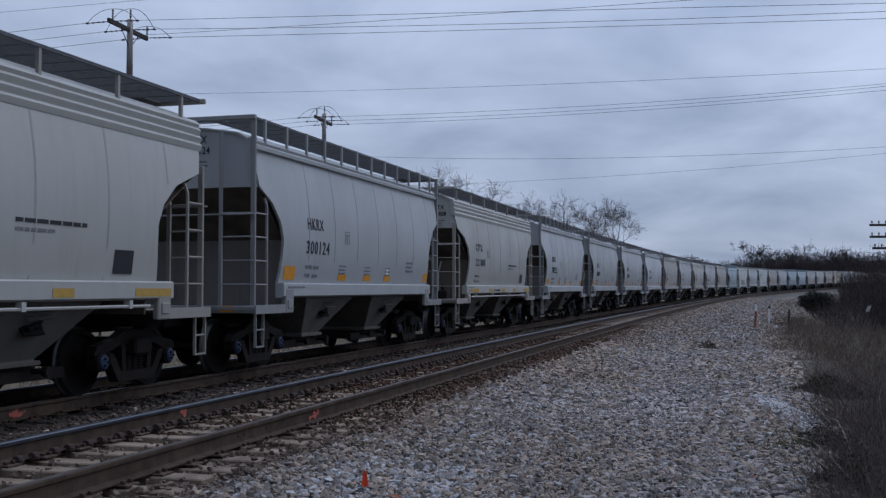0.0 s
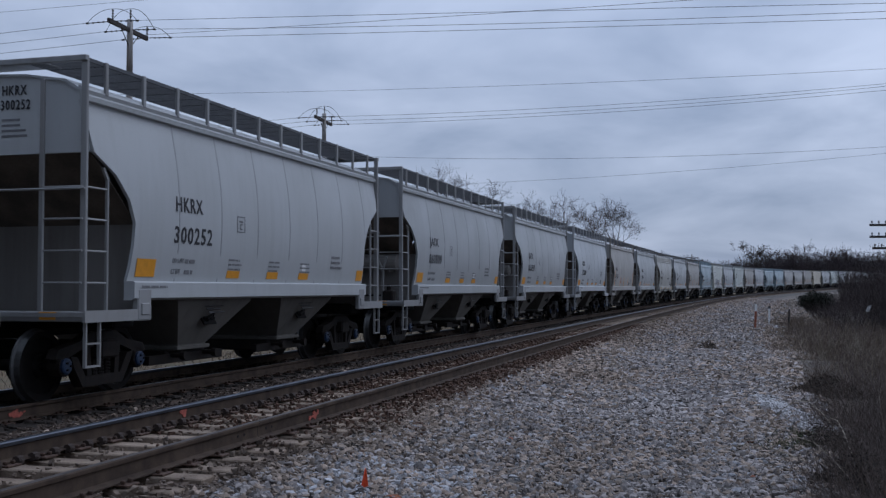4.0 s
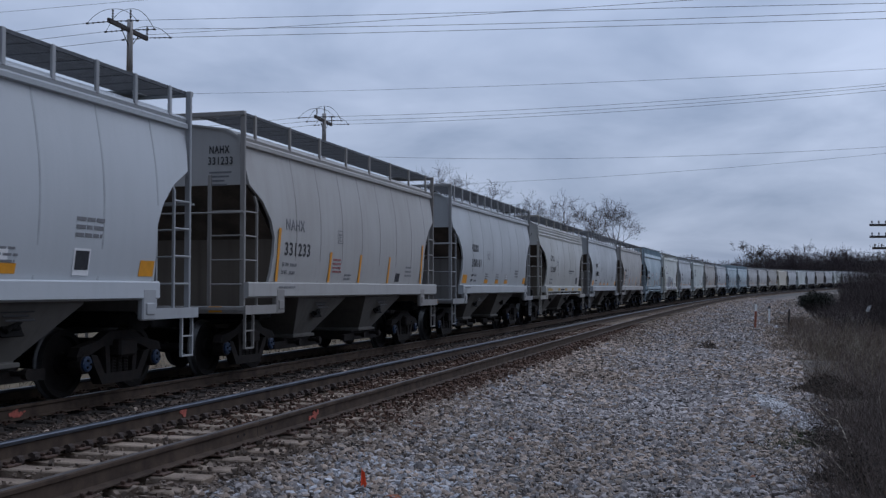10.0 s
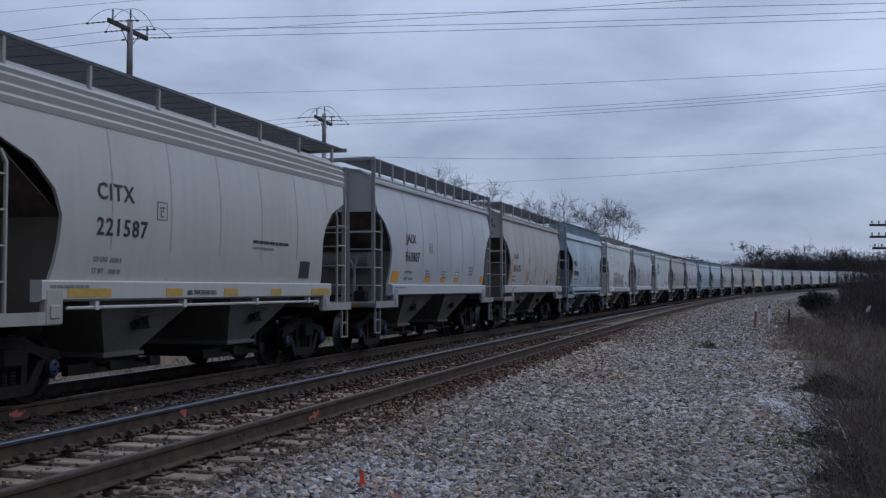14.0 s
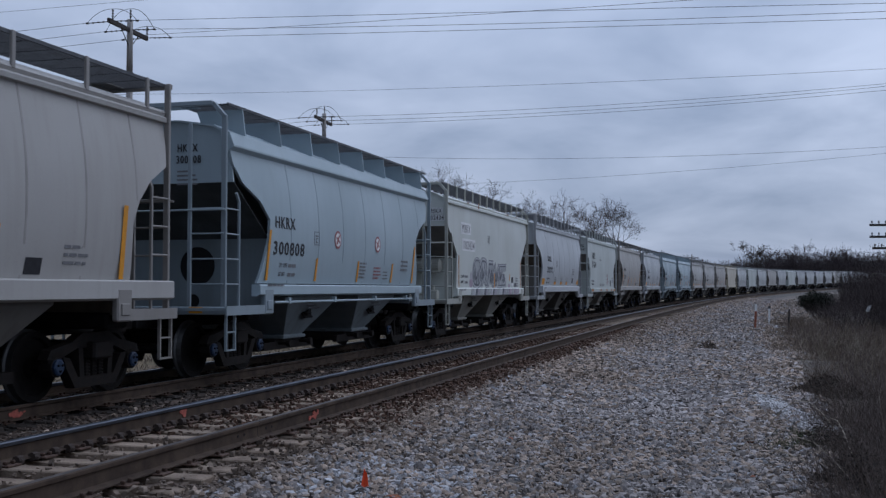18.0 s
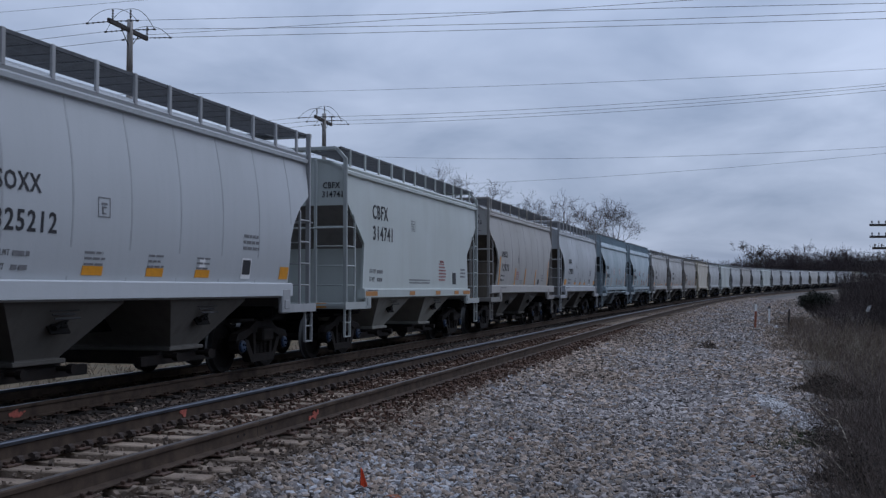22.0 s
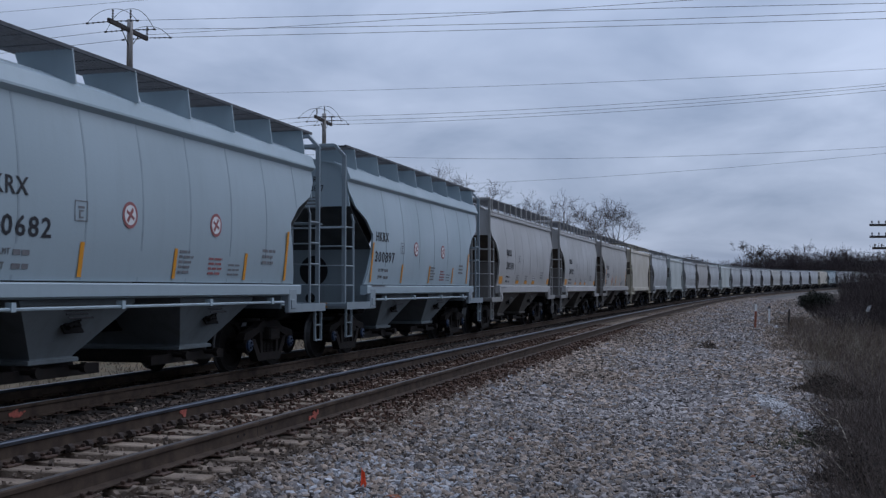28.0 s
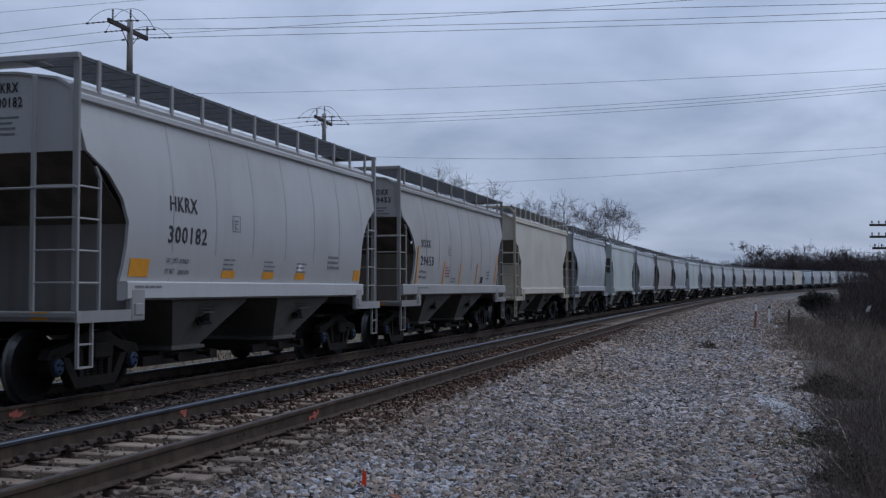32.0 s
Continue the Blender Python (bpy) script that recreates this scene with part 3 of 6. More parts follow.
def scatter(rng, s, lat, size, sink=0.25, lift=0.0, fine=False):
    """Angular stones on the ground: blocks, or for the near ones twelve-cornered lumps, every corner moved."""
    n = len(s)
    base, faces = (ROCK_V, ROCK_F) if fine else (BLOCK_V, BLOCK_F)
    k = len(base)
    v = base[None] * rng.uniform(0.6, 1.18, (n, k, 1)) + rng.normal(0, 0.08, (n, k, 3))
    v = v * (size[:, None, None] * rng.uniform(0.55, 1.45, (n, 1, 3)))
    a, b = rng.uniform(0, 6.28, n), rng.normal(0, 0.45, n)
    ca, sa, cb, sb = np.cos(a), np.sin(a), np.cos(b), np.sin(b)
    x, y, z = v[..., 0], v[..., 1], v[..., 2] * 0.75
    y, z = y * cb[:, None] - z * sb[:, None], y * sb[:, None] + z * cb[:, None]
    x, y = x * ca[:, None] - y * sa[:, None], x * sa[:, None] + y * ca[:, None]
    px, py = line(s, lat)
    pz = ground_z(s, lat) + size * sink + lift
    v = np.stack([x + px[:, None], y + py[:, None], z + pz[:, None]], -1).reshape(-1, 3)
    return v, (faces[None] + (np.arange(n) * k)[:, None, None]).reshape(-1, faces.shape[1])


def build_stones():
    rng = np.random.default_rng(11)

    def zone(name, label, n, s0, s1, l0, l1, lo, hi, materials, power=2.0, grow=0.0, lift=0.0, fine=False, skew=1.0):
        u = rng.uniform(0, 1, n) ** power
        s = s0 + (s1 - s0) * u
        lat = rng.uniform(l0, l1, n) + rng.normal(0, 0.08, n)
        s = s + rng.normal(0, 0.6, n) * (s < s0 + 2.5)
        size = (lo + (hi - lo) * rng.uniform(0, 1, n) ** skew) * (1 + grow * u)
        v, f = scatter(rng, s, lat, size, 0.28 if fine else 0.18, lift, fine)
        slots = None
        if isinstance(materials, tuple):
            # brown stones lie along the ties and at the rim, grey ones down the middle, a few pale ones anywhere
            drift = 0.22 * np.sin(s * 0.55 + 1.3 * np.sin(lat * 1.1)) + 0.15 * np.sin(lat * 2.3 + s * 0.21)
            brown = 0.36 + drift + 0.55 * np.clip((7.0 - lat) / 1.4, 0, 1) * np.clip((s - 11) / 5, 0.25, 1) + 0.45 * np.clip((lat - 9.5) / 0.8, 0, 1) * np.clip((s - 18) / 6, 0, 1) + 0.2 * np.clip((s - 20) / 10, 0, 1) * np.clip((8.3 - lat) / 1.0, 0, 1)
            r = rng.uniform(0, 1, n)
            kind = np.where(r < brown, 1, 0)
            kind = np.where(rng.uniform(0, 1, n) < 0.06, 2, kind)
            kind = np.where((rng.uniform(0, 1, n) < 0.10) & (len(materials) > 3), 3, kind)
            slots = np.repeat(kind, len(f) // n)
        else:
            materials = (materials,)
        tagged(new(name, np_mesh(name, v, f, *materials, slots=slots)), label, "gravel", kind="stuff")

    crushed = (M_STONE, M_WARMSTONE, M_PALE, M_DARKSTONE)
    zone("gravel", "angular grey crushed stone lying beside the empty track", 38000, 7.5, 18.0, 5.45, 10.40, 0.024, 0.078, crushed, 1.1, 0.0, fine=True, skew=1.5)
    zone("gravel", "grey and brownish crushed stone along the strip", 32000, 17.5, 34.0, 5.4, 10.6, 0.032, 0.082, crushed, 1.2, 0.35, skew=1.4)
    zone("gravel", "loose grey crushed stone along the access strip", 30000, 32.0, 150.0, 5.2, 11.2, 0.042, 0.078, crushed, 1.8, 1.3)
    zone("gravel", "loose grey stone at the verge by the curve", 6000, 58.0, 135.0, 10.8, 13.0, 0.06, 0.12, crushed, 1.4, 0.6)
    zone("gravel", "pale bluish fresh stone in a patch", 900, 9.0, 12.6, 5.95, 7.2, 0.03, 0.075, M_PALE, 1.0, fine=True)
    zone("gravel", "grey crushed stone behind the camera", 7000, -8.0, 7.5, 5.5, 10.5, 0.05, 0.10, M_STONE, 0.8)
    # a streak of chalk dust running aslant over the strip
    n = 1300
    s = rng.uniform(16.6, 20.8, n)
    v, f = scatter(rng, s, 9.78 + (20.6 - s) * 0.16 + rng.normal(0, 0.09, n), rng.uniform(0.018, 0.05, n), 0.3, 0.03)
    tagged(new("gravel", np_mesh("gravel", v, f, M_CHALK)), "pale chalky stone dust in a streak", "gravel", kind="stuff")
    zone("ballast", "rust-dusted ballast stones between the two tracks, darkened for shade", 9000, 8.0, 45.0, 1.25, 2.75, 0.03, 0.065, (M_MIDSTONE, M_MIDSTONE, M_WARMSTONE), 1.6, 0.5)
    zone("ballast", "rust-stained ballast stones between the rails", 12000, 14.5, 50.0, 2.6, 5.5, 0.03, 0.065, M_BSTONE, 1.4, 0.4)
    zone("ballast", "tan dusty ballast stones between the near rails", 8000, 6.0, 15.5, 2.55, 5.6, 0.02, 0.05, M_TANSTONE, 1.0, 0.1, -0.02)
    zone("ballast", "loose stones scattered over the ties", 3000, 14.0, 36.0, 2.62, 5.5, 0.018, 0.05, M_BSTONE, 1.3, 0.5, 0.065)
    zone("ballast", "a few dusty stones lying on the near ties", 700, 6.5, 14.5, 2.62, 5.6, 0.018, 0.045, M_TANSTONE, 1.0, 0.2, 0.06)
    zone("gravel", "dusty stones spilled over the tie ends", 2600, 6.0, 15.5, 4.9, 5.75, 0.02, 0.05, M_TANSTONE, 1.0, 0.2, 0.0)
    zone("ballast", "rust-brown stones along the tie ends", 6500, 13.5, 70.0, 5.15, 5.95, 0.03, 0.065, (M_BSTONE, M_TANSTONE, M_TANSTONE), 1.6, 0.6)
    zone("ballast", "grey ballast shoulder stones beside the loaded track", 8000, 8.0, 60.0, -3.4, 1.25, 0.035, 0.07, M_SHADESTONE, 1.5, 0.6)


# ---------- tracks ----------
RAIL_PROFILE = [(-0.076, -0.185), (0.076, -0.185), (0.076, -0.174), (0.012, -0.155), (0.009, -0.055), (0.034, -0.042), (0.037, -0.012), (0.030, -0.001), (-0.030, -0.001), (-0.037, -0.012), (-0.034, -0.042), (-0.009, -0.055), (-0.012, -0.155), (-0.076, -0.174)]


def build_rail(lat, dz, label, parent, head=None, gauge=0):
    s = np.concatenate([np.arange(-60, 80, 1.0), np.arange(80, 700, 4.0)])
    k = len(RAIL_PROFILE)
    vs = []
    for o, h in RAIL_PROFILE:
        x, y = line(s, lat + o)
        vs.append(np.stack([x, y, h + dz + rise(s)], -1))
    v = np.stack(vs, 1).reshape(-1, 3)
    i = np.arange(len(s) - 1)
    f, slot = [], []
    for j in range(k):
        a, b = j, (j + 1) % k
        f.append(np.stack([i * k + a, i * k + b, (i + 1) * k + b, (i + 1) * k + a], -1))
        (ya, za), (yb, zb) = RAIL_PROFILE[a], RAIL_PROFILE[b]
        worn = min(za, zb) > -0.005 or (min(ya * gauge, yb * gauge) > 0.02 and min(za, zb) > -0.045)
        slot += [1 if worn else 0] * len(i)
    me = np_mesh("rail", v, np.concatenate(f), M_RAIL, head or M_SHINE, slots=slot)
    return part("rail", me, parent, label)


def build_tracks():
    tie = MB()
    tie.box(-0.115, 0.115, -1.3, 1.3, -0.17, 0.0, bev=0.012)
    tie_me = tie.mesh("tie", M_TIE)
    tie_dark = tie.mesh("tie", M_SHADETIE)
    plate = MB()
    plate.box(-0.09, 0.09, -0.17, 0.17, 0.0, 0.018, bev=0.004)
    for sx in (-1, 1):
        for sy in (-0.105, 0.105):
            plate.box(sx * 0.05 - 0.016, sx * 0.05 + 0.016, sy - 0.02, sy + 0.02, 0.018, 0.05, bev=0.006)
    plate_me = plate.mesh("tie_plate", M_PLATE)
    clip = MB()
    clip.tube((-0.035, 0.03, 0.005), (0.035, 0.03, 0.005), 0.042, 8)
    clip.box(-0.028, 0.028, 0.04, 0.085, -0.03, 0.02, bev=0.012)
    clip_me = clip.mesh("rail_anchor", M_RUSTCLIP)
    rng = random.Random(5)
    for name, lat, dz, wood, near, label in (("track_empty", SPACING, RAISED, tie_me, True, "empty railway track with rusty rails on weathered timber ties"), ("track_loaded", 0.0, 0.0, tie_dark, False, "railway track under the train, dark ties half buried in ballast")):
        root = tagged(new(name), label, "railway track", kind="structure")
        for sg in (-1, 1):
            build_rail(lat + sg * HALF_GAUGE, dz, "dull brown steel rail" if near and sg > 0 else "steel rail with a worn shiny head", root, M_DULLHEAD if near and sg > 0 else M_SHINE, -sg)
        s = -6.0
        while s < (66 if near else 45):
            m = lie(s, lat, dz - 0.205 - rng.uniform(0, 0.02) - (0.035 if near else 0.0) * min(1.0, max(0.0, (s - 14) / 5))) @ pose(0, rng.uniform(-0.06, 0.06), 0, 0, rng.uniform(-0.6, 0.6), rng.uniform(-1.6, 1.6))
            part("tie", wood, root, at=m)
            if 3 < s < 40:
                for sg in (-1, 1):
                    part("tie_plate", plate_me, root, at=lie(s, lat + sg * HALF_GAUGE, dz - 0.204))
                    if near and s < 30:
                        for side in (-1, 1):
                            mm = lie(s + 0.15 * side, lat + sg * HALF_GAUGE - sg * 0.055, dz - 0.178) @ pose(0, 0, 0, 0, 0, 0 if sg > 0 else 180)
                            part("rail_anchor", clip_me, root, at=mm)
            s += 0.52 + rng.uniform(-0.03, 0.03)
        far = MB()
        while s < 320:
            m = lie(s, lat, dz - 0.215)
            b = MB().box(-0.115, 0.115, -1.3, 1.3, -0.12, 0.0)
            far.add([m @ Vector(q) for q in b.v], b.f)
            s += 0.55
        part("far_ties", far.mesh("far_ties", wood.materials[0]), root, "timber ties running off round the curve")
        root.children[-1]["kind"] = "stuff"
        if near:
            # a butt joint with its drilled holes, the bars taken off
            gap = MB().prism([(y * 1.04, z * 1.004 + 0.002) for y, z in RAIL_PROFILE], "x", -0.004, 0.004)
            part("rail_joint", gap.mesh("rail_joint", M_HOLE), root, "narrow dark gap between rail ends", lie(12.76, SPACING + HALF_GAUGE, dz))
            hole = MB().tube((0, -0.013, 0), (0, 0.013, 0), 0.015, 10).mesh("bolt_hole", M_HOLE)
            for x in (-0.44, -0.30, 0.20, 0.34):
                part("bolt_hole", hole, root, "", lie(12.76 + x, SPACING + HALF_GAUGE, dz - 0.10))
    # sprayed marks on the rail webs
    for s, lat, dz, w, rails in ((14.23, SPACING + HALF_GAUGE, RAISED, 0.34, root), (13.94, SPACING - HALF_GAUGE, RAISED, 0.12, root), (14.17, HALF_GAUGE, 0.0, 0.34, root)):
        m = MB()
        blot = random.Random(int(s * 100))
        for k in range(int(26 * w) + 5):
            cx, cz, r = blot.gauss(0, w * 0.2), -0.105 + blot.gauss(0, 0.02), blot.uniform(0.025, 0.06)
            cz = max(-0.145, min(-0.06, cz))
            m.prism([(cx + r * math.cos(e * 0.785) * blot.uniform(0.5, 1.2), cz + 0.7 * r * math.sin(e * 0.785) * blot.uniform(0.5, 1.1)) for e in range(8)], "y", -0.0175 - 0.0002 * k, -0.014)
        ob = new("paint_mark", m.mesh("paint_mark", M_REDPAINT))
        ob.matrix_world = lie(s, lat, dz)
        tagged(ob, "faded red spray mark on the web of the rail", "paint mark", "survey marks")


# ---------- poles and wires ----------
def wire_run(points, r, name, label, sag=0.0, n=24, parent=None):
    cu = MB()
    pts = []
    a, b = Vector(points[0]), Vector(points[1])
    for k in range(n + 1):
        u = k / n
        pts.append(a.lerp(b, u) - Vector((0, 0, 4 * sag * u * (1 - u))))
    cu.cable(pts, r)
    ob = new(name, cu.mesh(name, M_WIRE))
    tagged(ob, label, "wire", "overhead wires")
    return ob


ACROSS = Vector((math.cos(0.2), -math.sin(0.2), 0))   # the way the overhead line runs, across the tracks
ALONG = Vector((math.sin(0.2), math.cos(0.2), 0))


def insulator(mb, p, h, slot):
    p = Vector(p)
    mb.tube(p, p + Vector((0, 0, h)), 0.025, 6, slot)
    for k in range(3):
        c = p + Vector((0, 0, h * (0.25 + 0.28 * k)))
        mb.tube(c, c + Vector((0, 0, h * 0.12)), 0.055, 8, slot, 0.035)


def power_pole(base, top):
    root = tagged(new("utility_pole"), "weathered wooden utility pole with one dark crossarm", "utility pole", "utility poles")
    root.matrix_world = pose(*base)
    h = top - base[2]
    m = MB()
    for k in range(6):
        m.tube((0, 0, h * k / 6), (0, 0, h * (k + 1) / 6), 0.19 - 0.012 * k, 10, 0, 0.19 - 0.012 * (k + 1))
    part("pole", m.mesh("pole", M_POLE, smooth=True), root, "grey weathered round wooden pole")
    az = h - 0.45
    a, b = ALONG * 1.50, ALONG * 1.75
    arm = MB().beam((-b.x, -b.y, az), (a.x, a.y, az), 0.12, 0.17)
    part("crossarm", arm.mesh("crossarm", M_ARM), root, "dark timber crossarm")
    for k, u in enumerate((-1.45, 0.0, 1.45)):
        ins = MB()
        q = ALONG * u
        insulator(ins, (q.x + ACROSS.x * 0.02, q.y, az + (0.085 if u else 0.45)), 0.42, 0)
        part("insulator", ins.mesh("insulator", M_INSUL), root, "dark stacked porcelain insulator")
        for sgn in (-1, 1):
            st = MB()
            p0 = q + Vector((0, 0, az + 0.02))
            p1 = p0 + ACROSS * sgn * 1.1 - Vector((0, 0, 0.03))
            st.tube(p0 + ACROSS * sgn * 0.1, p1, 0.018, 5)
            for e in range(4):
                c = p0.lerp(p1, 0.35 + 0.2 * e)
                st.tube(c - ACROSS * 0.03, c + ACROSS * 0.03, 0.034, 8)
            st.tube(p1 - ACROSS * 0.04, p1 + ACROSS * 0.04, 0.042, 8)
            part("dead_end", st.mesh("dead_end", M_INSUL), root, "string of dark strain insulators")
        # the jumper loops over the pin insulator
        jp = MB()
        loop = []
        for e in range(13):
            w = -1 + 2 * e / 12
            c = q + ACROSS * (1.08 * w) + Vector((0, 0, az + 0.0 + (0.52 if u else 0.9) * (1 - abs(w) ** 2.4)))
            loop.append(c)
        jp.cable(loop, 0.012)
        part("jumper_wire", jp.mesh("jumper_wire", M_WIRE), root, "looped jumper wire")
    br = MB()
    for sgn in (-1, 1):
        q = ALONG * (0.75 * sgn)
        br.tube((q.x, q.y, az - 0.05), (0, 0, az - 0.75), 0.018, 5)
    part("arm_brace", br.mesh("arm_brace", M_ARM), root)
    return root, az


# the far ends of the spans across the tracks: heading, height, sag
SPANS = {(True, -1.45): (0.2, 10.26, -0.03), (True, 0.0): (0.2, 11.67, 0.545), (True, 1.45): (0.2, 11.03, 0.148), (False, -1.45): (0.27, 14.42, 1.039), (False, 0.0): (0.27, 14.95, 1.19), (False, 1.45): (0.27, 14.7, 1.036)}


def build_poles():
    for base, top in (((-12.9, 43.5, -1.5), 12.55), ((-7.15, 63.7, -1.4), 12.0)):
        root, az = power_pole(base, top)
        z = base[2] + az
        for u in (-1.45, 0.0, 1.45):
            c = Vector(base) + ALONG * u
            c.z = z
            run, far_z, sag = SPANS[(base[1] < 50, u)]
            wire_run((c + ACROSS * 1.15, Vector((c.x + math.cos(run) * 62, c.y - math.sin(run) * 62, far_z))), 0.010, "power_line", "thin grey power line strung across the tracks", sag)
            wire_run((c - ACROSS * 1.15, c - ACROSS * 55 - Vector((0, 0, 0.6))), 0.010, "power_line", "thin grey power line strung away from the tracks", 0.7)
    wire_run(((-12.5, 43.9, 12.0), (25.5, 28.1, 10.55)), 0.009, "power_line", "thin slanting guy wire over the tracks", 0.1)
    wire_run(((-30, 75, 15.2), (34, 58, 14.1)), 0.010, "power_line", "thin grey wire far above the train", 0.5)
    wire_run(((-25, 105, 15.4), (52, 84, 14.0)), 0.013, "power_line", "thin sagging wire beyond the train", 1.6)
    wire_run(((-6, 112, 12.3), (52, 82, 13.9)), 0.011, "power_line", "thin sagging wire beyond the train", 0.8)
    wire_run(((-40, 53.8, 14.1), (25, 15.5, 8.4)), 0.007, "power_line", "thin wire above the train", 0.1)
    # a far pole over the curve
    far = tagged(new("utility_pole"), "small distant wooden utility pole with a crossarm", "utility pole", "utility poles")
    far.matrix_world = pose(43.5, 186, -1)
    m = MB().tube((0, 0, 0), (0, 0, 8.5), 0.13, 8, 0, 0.09)
    part("pole", m.mesh("pole", M_POLE), far)
    part("crossarm", MB().beam((-1.2, 0, 7.9), (1.2, 0, 7.9), 0.10, 0.12).mesh("crossarm", M_ARM), far)
    # the old telegraph pole in the brush
    tel = tagged(new("telegraph_pole"), "old telegraph pole with three crossarms standing in the brush", "telegraph pole")
    tel.matrix_world = pose(24.0, 56.0, -0.9)
    part("pole", MB().tube((0, 0, 0), (0, 0, 6.2), 0.15, 8, 0, 0.11).mesh("pole", M_POLE), tel)
    for k, z in enumerate((5.72, 5.10, 4.50)):
        x0 = -1.52 if k < 2 else -1.38
        arm = part("crossarm", MB().box(x0, 1.5, -0.06, 0.06, z - 0.06, z + 0.06, bev=0.01).mesh("crossarm", M_ARM), tel, "weathered timber crossarm")
        for e in range(8):
            ins = MB()
            x = x0 + 0.12 + e * 0.36 + (0.18 if e > 3 else 0)
            ins.tube((x, 0, z + 0.06), (x, 0, z + 0.14), 0.02, 5)
            ins.tube((x, 0, z + 0.12), (x, 0, z + 0.23), 0.05, 7, 0, 0.03)
            part("insulator", ins.mesh("insulator", M_INSUL), arm)


# ---------- plants ----------
def grow(rng, start, way, length, radius, level, out, spread=0.55, lift=0.12, kids=(3, 5), bend=0.07):
    """One limb in bent pieces, with its side limbs; out takes (p, q, r0, r1, level)."""
    p, d = np.array(start, float), np.array(way, float)
    n = 4 if level > 1 else 3
    nodes = []
    for k in range(n):
        d = d + rng.normal(0, bend, 3) + np.array([0, 0, lift])
        d /= np.linalg.norm(d)
        q = p + d * length / n
        r0, r1 = radius * (1 - 0.75 * k / n), radius * (1 - 0.75 * (k + 1) / n)
        out.append((p, q, r0, r1, level))
        nodes.append((q, d.copy(), r1))
        p = q
    if level <= 0:
        return
    for _ in range(rng.integers(kids[0], kids[1] + 1)):
        k = rng.integers(1 if level > 2 else 0, n)
        q, dd, r = nodes[k]
        side = rng.normal(0, 1, 3)
        side -= dd * side.dot(dd)
        side /= np.linalg.norm(side) + 1e-6
        w = dd * (1 - spread) + side * spread * rng.uniform(0.7, 1.3)
        w /= np.linalg.norm(w)
        grow(rng, q, w, length * rng.uniform(0.52, 0.76), max(r * 0.62, 0.004), level - 1, out, spread, lift, kids, bend)


def limb_arrays(segs, thin=0.0):
    """Three-sided limbs from the pieces of grow()."""
    p = np.array([s[0] for s in segs])
    q = np.array([s[1] for s in segs])
    r0 = np.maximum(np.array([s[2] for s in segs]), thin)
    r1 = np.maximum(np.array([s[3] for s in segs]), thin)
    d = q - p
    d /= np.linalg.norm(d, axis=1, keepdims=True) + 1e-9
    ref = np.where(np.abs(d[:, 2:3]) > 0.9, np.array([[1.0, 0, 0]]), np.array([[0, 0, 1.0]]))
    a = np.cross(d, ref)
    a /= np.linalg.norm(a, axis=1, keepdims=True) + 1e-9
    b = np.cross(d, a)
    v = []
    for e, r in ((p, r0), (q, r1)):
        for k in range(3):
            w = 2 * math.pi * k / 3
            v.append(e + (a * math.cos(w) + b * math.sin(w)) * r[:, None])
    v = np.stack(v, 1).reshape(-1, 3)
    o = (np.arange(len(p)) * 6)[:, None, None]
    f = (np.array([(0, 1, 4, 3), (1, 2, 5, 4), (2, 0, 3, 5)])[None] + o).reshape(-1, 4)
    return v, f


def bare_tree(seed, limbs=7, lean=(0.15, 0.85), thin=0.0007):
    """A short trunk with a fan of upright limbs and fine twigs, one unit high."""
    rng = np.random.default_rng(seed)
    trunk, crown = [], []
    grow(rng, (0, 0, 0), (rng.normal(0, 0.05), rng.normal(0, 0.05), 1), 6.2, 0.19, 0, trunk, 0.5, 0.05, (0, 0), 0.04)
    for k in range(limbs):
        at = trunk[-1][1] if k < 4 else trunk[1][1] + (trunk[2][1] - trunk[1][1]) * rng.uniform(0, 1)
        a, t = 6.28 * (k + rng.uniform(-0.3, 0.3)) / limbs, rng.uniform(*lean) * (1.0 if k < 4 else 1.25)
        way = (math.sin(t) * math.cos(a), math.sin(t) * math.sin(a), math.cos(t))
        grow(rng, at, way, rng.uniform(2.1, 3.1), 0.060, 4, crown, 0.50, 0.045, (3, 4), 0.09)
    top = max(c[1][2] for c in crown)
    mid = np.mean([c[1] for c in crown if c[1][2] > top * 0.6], axis=0)
    stand = lambda p: np.array([p[0] - mid[0] * p[2] / mid[2], p[1] - mid[1] * p[2] / mid[2], p[2]]) / top
    trunk, crown = ([(stand(c[0]), stand(c[1]), c[2] / top, c[3] / top, c[4]) for c in g] for g in (trunk, crown))
    return (np_mesh("trunk", *limb_arrays(trunk), M_BARK), np_mesh("crown", *limb_arrays(crown, thin), M_FINETWIG))


